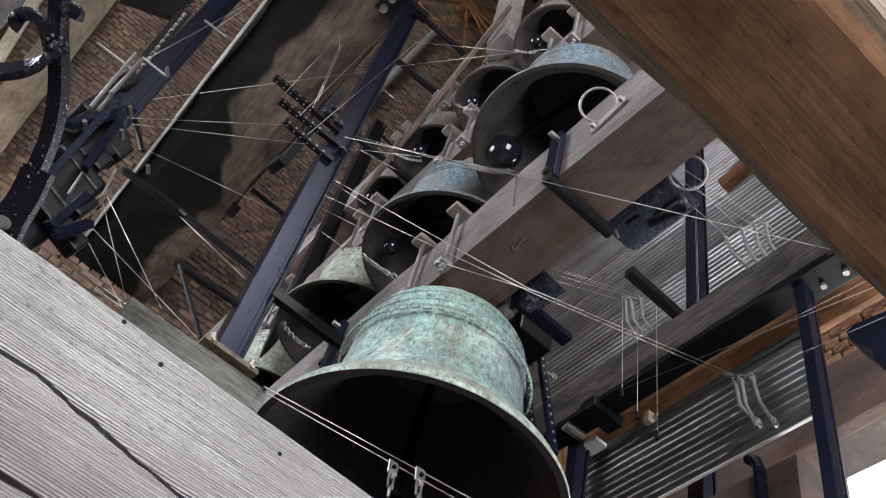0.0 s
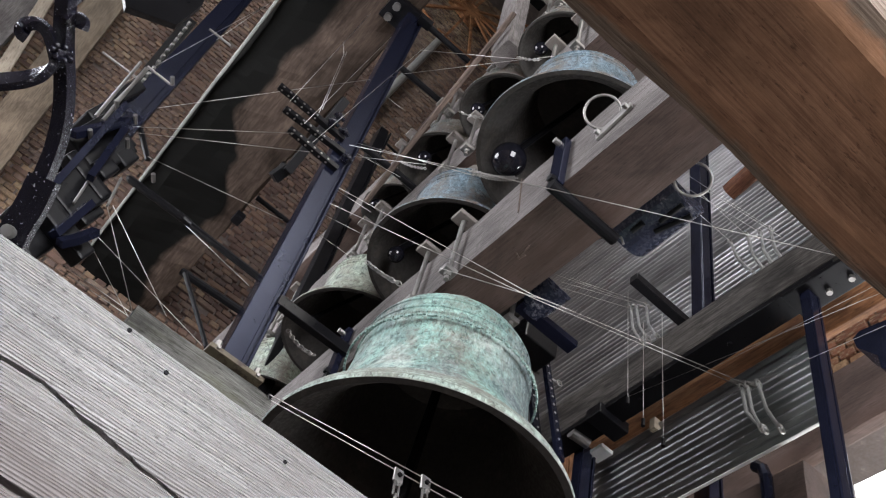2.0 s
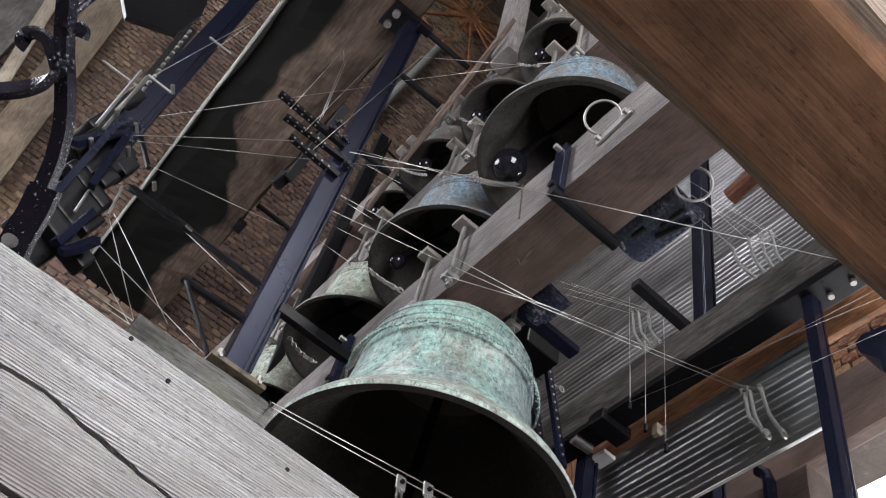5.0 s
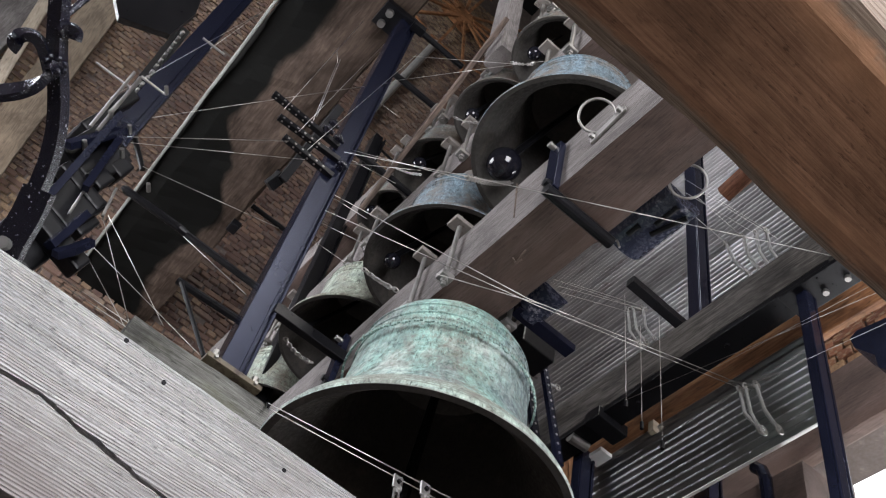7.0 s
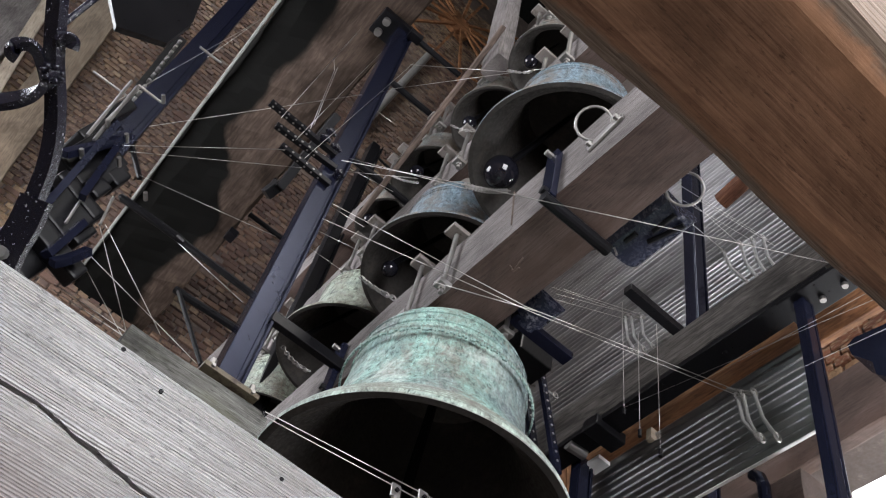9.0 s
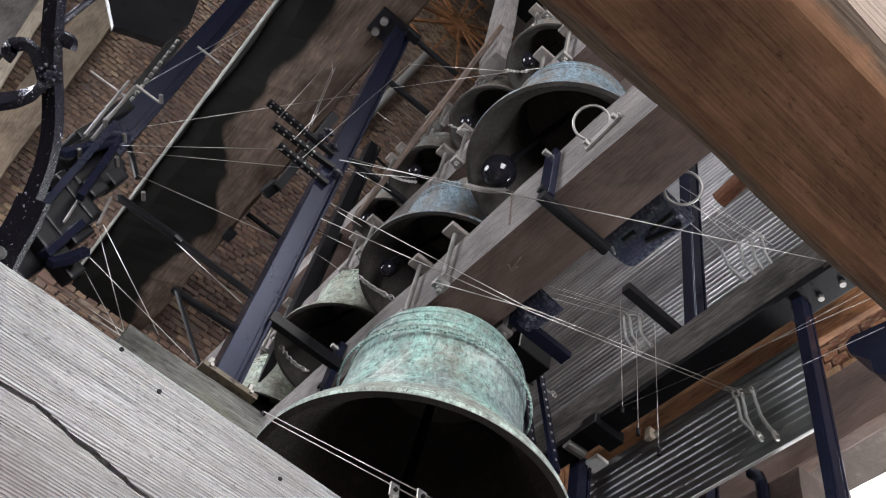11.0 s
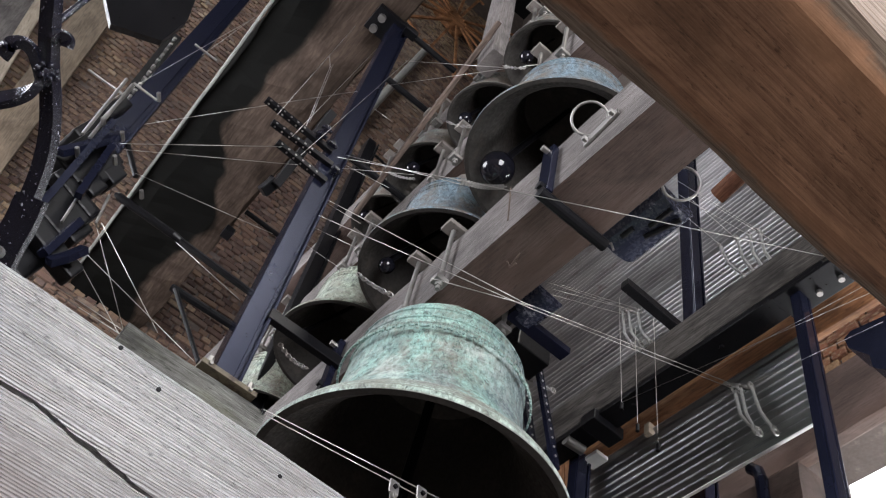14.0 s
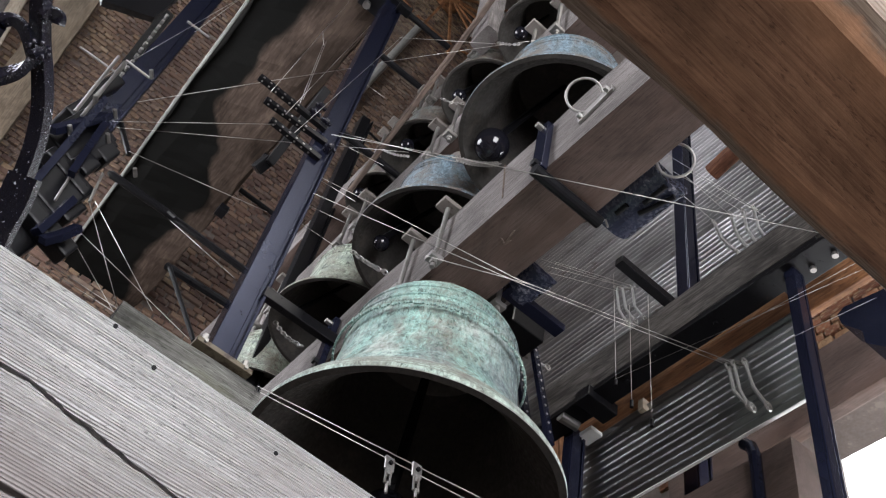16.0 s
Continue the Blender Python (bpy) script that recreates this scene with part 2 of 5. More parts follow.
def brickwork(name, warm=False):
    m, nt, b = nodes_of(name, 0.9, spec=0.2)
    oi = nt.nodes.new("ShaderNodeObjectInfo")
    ge = nt.nodes.new("ShaderNodeNewGeometry")
    ad = nt.nodes.new("ShaderNodeMath")
    ad.operation = "ADD"
    nt.links.new(oi.outputs["Random"], ad.inputs[0])
    nt.links.new(ge.outputs["Random Per Island"], ad.inputs[1])
    fr = nt.nodes.new("ShaderNodeMath")
    fr.operation = "FRACT"
    nt.links.new(ad.outputs[0], fr.inputs[0])
    col = ramp(nt, fr.outputs[0], [(0.0, (0.085, 0.06, 0.054)), (0.35, (0.135, 0.092, 0.078)), (0.65, (0.19, 0.133, 0.1)), (0.85, (0.165, 0.125, 0.105)), (1.0, (0.115, 0.088, 0.082))])
    if warm:
        col = mix(nt, 0.75, col, ramp(nt, fr.outputs[0], [(0.0, (0.15, 0.06, 0.035)), (0.5, (0.33, 0.145, 0.075)), (1.0, (0.24, 0.13, 0.06))]))
    blot = noise_tex(nt, coords(nt, space="Generated"), 5, 6, 0.7)
    fine = noise_tex(nt, coords(nt), 40, 5, 0.7)
    col = mix(nt, 0.5, col, ramp(nt, fine, [(0.3, (0.14, 0.1, 0.085)), (0.7, (0.4, 0.3, 0.24))]), "OVERLAY")
    patch = noise_tex(nt, coords(nt, space="Generated"), 2.4, 4, 0.6)
    col = mix(nt, ramp(nt, patch, [(0.52, grey(0)), (0.6, grey(0.6))]), col, ramp(nt, fine, [(0.35, (0.13, 0.09, 0.06)), (0.6, (0.34, 0.235, 0.13))]))
    nt.links.new(mix(nt, ramp(nt, blot, [(0.5, grey(0)), (0.75, grey(0.5))]), col, (0.33, 0.29, 0.24)), b.inputs["Base Color"])
    bump(nt, b, fine, 0.5, 0.006)
    return m


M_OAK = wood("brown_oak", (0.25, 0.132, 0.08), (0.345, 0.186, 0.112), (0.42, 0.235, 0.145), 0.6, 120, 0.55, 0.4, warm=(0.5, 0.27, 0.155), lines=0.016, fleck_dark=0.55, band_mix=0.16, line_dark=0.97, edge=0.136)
M_GREY = wood("weathered_grey_oak", (0.31, 0.308, 0.306), (0.445, 0.442, 0.438), (0.6, 0.596, 0.592), 0.85, 230, 0.24, 0.8, warm=(0.35, 0.33, 0.322), lines=0.0042, fleck_dark=0.36, band_mix=0.06, line_dark=0.66, foot_stain_shade=0.3, fleck_at=(0.3, 0.44))
M_BEAM = wood("grey_brown_oak", (0.115, 0.1, 0.094), (0.185, 0.168, 0.16), (0.27, 0.25, 0.242), 0.8, 100, 0.5, 0.5, lines=0.009, fleck_dark=0.6, band_mix=0.2, line_dark=0.82)
# Brown oak, darker than the sides: the underside's shade is in the colour.
M_SOFFIT = wood("brown_oak_shade_toned", (0.09, 0.062, 0.052), (0.112, 0.08, 0.068), (0.135, 0.098, 0.084), 0.75, 90, 0.45, 0.3, warm=(0.09, 0.058, 0.046), fleck_dark=0.6, band_mix=0.1)
M_DARK = wood("dark_old_oak", (0.05, 0.036, 0.029), (0.075, 0.055, 0.043), (0.11, 0.083, 0.066), 0.8, 20, 0.55, 0.2, black_band=0.38, fleck_dark=0.9, spec=0.06)
M_TAN = wood("tan_pine", (0.115, 0.088, 0.06), (0.18, 0.137, 0.096), (0.24, 0.188, 0.135), 0.7, 40, 0.5, 0.3, fleck_dark=0.75)
M_STRIP = wood("grey_green_strip", (0.18, 0.19, 0.17), (0.27, 0.28, 0.255), (0.35, 0.36, 0.335), 0.7, 24, 0.4, 0.3)
M_ORANGE = wood("orange_plank", (0.16, 0.066, 0.03), (0.29, 0.13, 0.057), (0.4, 0.205, 0.1), 0.7, 30, 0.6, 0.3)
M_RED = wood("rust_red_timber", (0.09, 0.035, 0.02), (0.17, 0.07, 0.04), (0.24, 0.11, 0.06), 0.75, 30, 0.6, 0.3)
M_RAIL = wood("dark_brown_rail", (0.05, 0.036, 0.03), (0.12, 0.088, 0.07), (0.2, 0.15, 0.12), 0.75, 24, 0.5, 0.4)
M_SOOT = wood("sooty_grey_oak", (0.03, 0.027, 0.024), (0.085, 0.077, 0.07), (0.15, 0.138, 0.127), 0.8, 40, 0.75, 0.4)
M_PALE = wood("pale_new_wood", (0.3, 0.25, 0.19), (0.42, 0.35, 0.27), (0.5, 0.43, 0.34), 0.7, 24, 0.3, 0.2)
M_MOSS = wood("mossy_grey_oak", (0.06, 0.06, 0.05), (0.13, 0.128, 0.118), (0.22, 0.218, 0.206), 0.9, 70, 0.7, 1.0, warm=(0.08, 0.085, 0.045), fleck_dark=0.45)
# Unseen floor; its tone is raised to bounce light onto undersides.
M_FLOOR = wood("floor_boards", (0.1, 0.09, 0.078), (0.19, 0.17, 0.15), (0.28, 0.25, 0.22), 0.85, 40, 0.4, 0.3)
M_WHITE = painted("white_paint", (0.75, 0.75, 0.73), 0.5, (0.5, 0.5, 0.48), 0.7)
M_PALEMETAL = painted("pale_zinc", (0.22, 0.22, 0.21), 0.45, (0.12, 0.11, 0.1), 0.6, metal=0.3)
M_GUARD = painted("scuffed_blue_grey_paint", (0.022, 0.026, 0.045), 0.25, (0.42, 0.42, 0.46), 0.61)
M_BLUE = painted("dark_blue_steel_paint", (0.006, 0.007, 0.015), 0.2, (0.009, 0.01, 0.016), 0.7, spec=0.3, even=True, tint=(0.62, 0.69, 1.0))
M_BLACK = painted("black_iron_paint", (0.004, 0.004, 0.005), 0.38, (0.02, 0.015, 0.012), 0.64, spec=0.2)
M_FORGED = hammered("glossy_black_forged_iron")
M_WIRE = metal("galvanised_wire", (0.5, 0.48, 0.45), 0.42)
M_STEEL = metal("galvanised_steel", (0.34, 0.33, 0.315), 0.45)
M_PLATE = painted("dull_brown_steel", (0.15, 0.135, 0.122), 0.55, (0.08, 0.066, 0.056), 0.55)
M_RUST = painted("rust_stained_steel", (0.085, 0.068, 0.042), 0.55, (0.035, 0.02, 0.012), 0.5)
M_SHEET = sheet_metal("galvanised_corrugated_sheet", 0.27, 0.5, 0.33)
# Same zinc in a second tone, set for the light on the lower sheet.
M_SHEET_LOWER = sheet_metal("lower_galvanised_sheet", 0.17, 0.36, 0.33)
M_BELL = patina("green_bell_bronze", (0.27, 0.45, 0.4), 0.8, slate_shade=0.0)
M_BELL_RIM = patina("rubbed_bell_bronze", (0.4, 0.5, 0.43), 0.95, rings=True)
M_BELL_PALE = patina("pale_green_bell_bronze", (0.33, 0.38, 0.31), 0.7)
M_BELL_BLUE = patina("blue_grey_bell_bronze", (0.16, 0.235, 0.29), 0.6)
M_BELL_GREY = patina("grey_bell_bronze", (0.2, 0.21, 0.2), 0.5)
# Far darker than the bronze: the hollow's shade is in this colour.
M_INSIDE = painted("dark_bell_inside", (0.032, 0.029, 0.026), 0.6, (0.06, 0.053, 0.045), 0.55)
M_BALL = painted("glossy_black_clapper_paint", (0.006, 0.006, 0.009), 0.08, amount=0.9)
M_BRICK = brickwork("old_brick")
M_BRICK_WARM = brickwork("orange_brick", True)
M_MORTAR = painted("dirty_lime_mortar", (0.085, 0.066, 0.057), 0.9, (0.15, 0.12, 0.1), 0.55)


# ---- mesh helpers ----
def mesh_of(name, bm, material, smooth=False):
    me = bpy.data.meshes.new(name)
    bmesh.ops.recalc_face_normals(bm, faces=bm.faces)
    if smooth:
        for e in bm.edges:
            e.smooth = e.calc_face_angle(0.0) < 0.6
    bm.to_mesh(me)
    bm.free()
    for mt in (material if isinstance(material, (list, tuple)) else (material,)):
        me.materials.append(mt)
    if smooth:
        for p in me.polygons:
            p.use_smooth = True
    return me


def thing(name, bm, material, label, category, group="", kind="", m=None, smooth=False):
    ob = new(name, mesh_of(name, bm, material, smooth))
    if m is not None:
        ob.matrix_world = m
    return tagged(ob, label, category, group, kind)


def part(name, bm, material, parent, label="", smooth=False, m=None):
    ob = new(name, mesh_of(name, bm, material, smooth))
    ob.parent = parent
    if m is not None:
        ob.matrix_basis = m
    return tagged(ob, label)


def holder(name, m, label, category, group="", kind=""):
    ob = new(name)
    ob.empty_display_size = 0.05
    ob.matrix_world = m
    return tagged(ob, label, category, group, kind)


def aim(a, b, up=(0, 0, 1)):
    """Pose at a, local x towards b, local z as near to up as can be."""
    x = (Vector(b) - Vector(a)).normalized()
    u = Vector(up)
    if abs(x.dot(u)) > 0.98:
        u = Vector((0, 1, 0))
    y = u.cross(x).normalized()
    z = x.cross(y)
    return Matrix.Translation(a) @ Matrix((x, y, z)).transposed().to_4x4()


def span(a, b):
    return (Vector(b) - Vector(a)).length


def box(bm, x0, x1, y0, y1, z0, z1, bev=0.0, m=None):
    vs = [bm.verts.new((x, y, z)) for z in (z0, z1) for y in (y0, y1) for x in (x0, x1)]
    fs = [bm.faces.new([vs[i] for i in q]) for q in ((0, 2, 3, 1), (4, 5, 7, 6), (0, 1, 5, 4), (2, 6, 7, 3), (0, 4, 6, 2), (1, 3, 7, 5))]
    if bev:
        es = {e for f in fs for e in f.edges}
        r = bmesh.ops.bevel(bm, geom=list(es), offset=bev, segments=2, profile=0.6, affect="EDGES")
        vs = list({v for f in r["faces"] for v in f.verts} | {v for v in vs if v.is_valid})
    if m is not None:
        for v in vs:
            if v.is_valid:
                v.co = m @ v.co
    return bm


def tube(bm, pts, r, n=8, cap=True):
    """A round bar along a line of points; r may be one radius or one for each point."""
    pts = [Vector(p) for p in pts]
    rs = r if isinstance(r, (list, tuple)) else [r] * len(pts)
    rings, ref = [], None
    for i, p in enumerate(pts):
        d = (pts[min(i + 1, len(pts) - 1)] - pts[max(i - 1, 0)]).normalized()
        if ref is None:
            ref = d.orthogonal().normalized()
        ref = (ref - d * ref.dot(d)).normalized()
        s = d.cross(ref)
        rings.append([bm.verts.new(p + rs[i] * (math.cos(a) * ref + math.sin(a) * s)) for a in [2 * math.pi * k / n for k in range(n)]])
    for a, b in zip(rings, rings[1:]):
        for k in range(n):
            bm.faces.new((a[k], a[(k + 1) % n], b[(k + 1) % n], b[k]))
    if cap:
        bm.faces.new(rings[0][::-1])
        bm.faces.new(rings[-1])
    return bm


def smooth_line(pts, k=5):
    """A Catmull-Rom curve through the points."""
    p = [Vector(q) for q in pts]
    out = []
    for i in range(len(p) - 1):
        a, b, c, d = p[max(i - 1, 0)], p[i], p[i + 1], p[min(i + 2, len(p) - 1)]
        for j in range(k):
            t = j / k
            out.append(0.5 * (2 * b + (c - a) * t + (2 * a - 5 * b + 4 * c - d) * t * t + (3 * b - 3 * c + d - a) * t ** 3))
    return out + [p[-1]]


def flat_bar(bm, pts, w, t, side):
    """A flat strip of width w and thickness t along points; side gives the way of its width."""
    pts, side = [Vector(p) for p in pts], Vector(side).normalized()
    rings = []
    for i, p in enumerate(pts):
        d = (pts[min(i + 1, len(pts) - 1)] - pts[max(i - 1, 0)]).normalized()
        s = (side - d * side.dot(d)).normalized()
        u = d.cross(s)
        rings.append([bm.verts.new(p + s * a * w / 2 + u * b * t / 2) for a, b in ((-1, -1), (1, -1), (1, 1), (-1, 1))])
    for a, b in zip(rings, rings[1:]):
        for k in range(4):
            bm.faces.new((a[k], a[(k + 1) % 4], b[(k + 1) % 4], b[k]))
    bm.faces.new(rings[0][::-1])
    bm.faces.new(rings[-1])
    return bm


def lathe(bm, prof, n=48):
    rings = []
    for r, z in prof:
        rings.append([bm.verts.new((r * math.cos(a), r * math.sin(a), z)) for a in [2 * math.pi * k / n for k in range(n)]] if r > 1e-6 else [bm.verts.new((0, 0, z))])
    for a, b in zip(rings, rings[1:]):
        for k in range(n):
            q = [a[k % len(a)], a[(k + 1) % n % len(a)], b[(k + 1) % n % len(b)], b[k % len(b)]]
            q = list(dict.fromkeys(q))
            if len(q) > 2:
                bm.faces.new(q)
    return bm


def timber_mesh(length, w, h, amp=0.004, cham=0.012, seed=0, step=0.08):
    """A hewn timber along local x from 0, w wide in y (centred), from 0 up to h in z, with worn edges."""
    bm = bmesh.new()
    n = max(2, int(length / step))
    k = 5
    sect = []
    for (ax, ay, bx, by) in ((-1, -1, 1, -1), (1, -1, 1, 1), (1, 1, -1, 1), (-1, 1, -1, -1)):
        for j in range(k):
            f = j / k
            sect.append(((ax + (bx - ax) * f) * w / 2, (ay + (by - ay) * f) * h / 2))
    rings = []
    for i in range(n + 1):
        x = length * i / n
        ring = []
        for (y, z) in sect:
            ey, ez = w / 2 - abs(y), h / 2 - abs(z)
            if ey < 1e-6 and ez < 1e-6:
                c = cham * (0.6 + 0.9 * abs(noise.noise((x * 2.5, y * 5 + seed, z * 5))))
                y -= math.copysign(c * 0.6, y)
                z -= math.copysign(c * 0.6, z)
            d = noise.noise_vector((x * 1.7 + seed * 7.3, y * 3, z * 3)) * amp + noise.noise_vector((x * 8 + seed, y * 9, z * 9)) * amp * 0.4
            ring.append(bm.verts.new((x, y + d.y, z + h / 2 + d.z)))
        rings.append(ring)
    m = len(sect)
    for a, b in zip(rings, rings[1:]):
        for j in range(m):
            bm.faces.new((a[j], a[(j + 1) % m], b[(j + 1) % m], b[j]))
    bm.faces.new(rings[0])
    bm.faces.new(rings[-1][::-1])
    return bm


def timber(name, a, b, w, h, material, label, group="", amp=0.004, cham=0.012, seed=0, up=(0, 0, 1), category="beam", kind="", soffit=None):
    """A timber whose underside's middle line runs from a to b."""
    ob = thing(name, timber_mesh(span(a, b), w, h, amp, cham, seed), material, label, category, group, kind, aim(a, b, up))
    # Downward faces take the second material, with shade in its tone.
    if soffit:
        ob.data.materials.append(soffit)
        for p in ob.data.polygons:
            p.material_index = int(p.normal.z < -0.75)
    return ob


# ---- the tower ----
def wall_panel(name, x0, x1, y0, y1, z0, z1, material, label):
    return thing(name, box(bmesh.new(), x0, x1, y0, y1, z0, z1), material, label, "wall", kind="structure")


XL, XR, YB, YF, ZR = -2.8, 3.75, -3.2, 7.0, 20.0
thing("floor", box(bmesh.new(), XL - 0.4, XR + 0.4, YB - 0.4, YF + 0.4, -0.2, 0), M_FLOOR, "unseen floor boards of the bell chamber, toned to bounce light", "floor", kind="structure")
thing("ceiling", box(bmesh.new(), XL - 0.4, XR + 0.4, YB - 0.4, YF + 0.4, ZR, ZR + 0.2), M_DARK, "dark timber ceiling high in the tower", "ceiling", kind="structure")


wall_panel("wall_north", XL, XR, YF, YF + 0.4, 0, ZR, M_MORTAR, "lime mortar bed of the old brick wall")
bm = bmesh.new()
WT, W0, W1 = 5.827, 1.1, 2.43  # head and sides of the belfry opening
for y0, y1, z0, z1 in ((YB, YF, 0, 3.0), (YB, W0, 3.0, WT), (W1, YF, 3.0, WT), (YB, YF, WT, 6.9), (YB, 1.9, 6.9, 10.2), (6.2, YF, 6.9, 10.2), (YB, YF, 10.2, ZR)):
    box(bm, XR, XR + 0.4, y0, y1, z0, z1)
thing("wall_east", bm, M_MORTAR, "old wall with two belfry openings", "wall", kind="structure")
glow, gnt, gb = nodes_of("bright_overcast_sky")
gb.inputs["Base Color"].default_value = (0.8, 0.8, 0.8, 1)
gb.inputs["Emission Color"].default_value = (0.97, 0.98, 1.0, 1)
gb.inputs["Emission Strength"].default_value = 3.0
thing("backdrop", box(bmesh.new(), 9.0, 9.1, -12, 25, -2, 40), glow, "bright white overcast sky outside the tower", "sky", kind="structure")
# The upper gap is added for the fill lamp.
bm = bmesh.new()
for x0, x1, z0, z1 in ((XL, -1.8, 0, ZR), (1.0, XR, 0, 9.6), (-1.8, 1.0, 0, 1.9), (-1.8, 1.0, 6.1, 9.6), (-1.8, -0.2, 9.6, ZR), (2.4, XR, 9.6, ZR), (-0.2, 2.4, 13.6, ZR)):
    box(bm, x0, x1, YB - 0.4, YB, z0, z1)
thing("wall_south", bm, M_MORTAR, "old wall with a wide belfry opening and an added one above for fill light", "wall", kind="structure")
# Both gaps are added for the west fill lamps.
bm = bmesh.new()
for y0, y1, z0, z1 in ((YB, YF, 0, 4.6), (YB, 2.9, 4.6, 7.8), (6.3, YF, 4.6, 7.8), (YB, YF, 7.8, 12.6), (YB, 2.7, 12.6, 15.8), (5.3, YF, 12.6, 15.8), (YB, YF, 15.8, ZR)):
    box(bm, XL - 0.4, XL, y0, y1, z0, z1)
thing("wall_west", bm, M_MORTAR, "old unseen wall with two openings added for fill light, one above the other", "wall", kind="structure")

# ---- bell frame ----
BX = 1.284  # the frame's middle plane
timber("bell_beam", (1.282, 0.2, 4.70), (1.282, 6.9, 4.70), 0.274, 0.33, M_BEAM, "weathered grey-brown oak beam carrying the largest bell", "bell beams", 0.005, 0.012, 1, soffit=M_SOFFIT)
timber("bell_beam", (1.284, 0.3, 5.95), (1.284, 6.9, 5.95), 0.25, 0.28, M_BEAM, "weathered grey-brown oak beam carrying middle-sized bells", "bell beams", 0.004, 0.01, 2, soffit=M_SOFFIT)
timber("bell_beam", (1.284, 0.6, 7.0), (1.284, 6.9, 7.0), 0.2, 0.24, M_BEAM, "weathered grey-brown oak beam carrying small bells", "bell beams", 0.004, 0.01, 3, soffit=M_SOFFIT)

big_beam = bpy.data.objects["bell_beam"]
for p, q in (((1.252, 1.891), (1.269, 1.968)), ((1.269, 1.968), (1.241, 1.954)), ((1.269, 1.968), (1.273, 1.936))):
    p, q = big_beam.matrix_world.inverted() @ Vector((*p, 4.694)), big_beam.matrix_world.inverted() @ Vector((*q, 4.694))
    part("carved_mark", flat_bar(bmesh.new(), [p, q], 0.006, 0.004, (1, 0.3, 0)), M_RAIL, big_beam, "dark carved arrow mark")
p, q = big_beam.matrix_world.inverted() @ Vector((1.143, 1.879, 5.039)), big_beam.matrix_world.inverted() @ Vector((1.143, 1.849, 4.759))
part("saw_cut", flat_bar(bmesh.new(), [p, q], 0.004, 0.004, (1, 0, 0)), M_RAIL, big_beam, "narrow dark saw cut")

OUTER = ((1.0, 0.0), (1.0, 0.035), (0.965, 0.10), (0.95, 0.125), (0.932, 0.13), (0.918, 0.163), (0.895, 0.167), (0.885, 0.2), (0.86, 0.204), (0.852, 0.235), (0.828, 0.24), (0.79, 0.31), (0.727, 0.48), (0.69, 0.70), (0.667, 0.9),
         (0.66, 1.03), (0.671, 1.036), (0.671, 1.045), (0.657, 1.05), (0.652, 1.10), (0.662, 1.106), (0.662, 1.114), (0.647, 1.12), (0.638, 1.2), (0.648, 1.206), (0.646, 1.218), (0.625, 1.26), (0.58, 1.33), (0.5, 1.39), (0.38, 1.43), (0.2, 1.45), (0.0, 1.455))
INNER = ((0.0, 1.31), (0.3, 1.29), (0.5, 1.22), (0.56, 1.08), (0.60, 0.8), (0.66, 0.55), (0.74, 0.33), (0.83, 0.16), (0.9, 0.06), (0.955, 0.0), (1.0, 0.0))


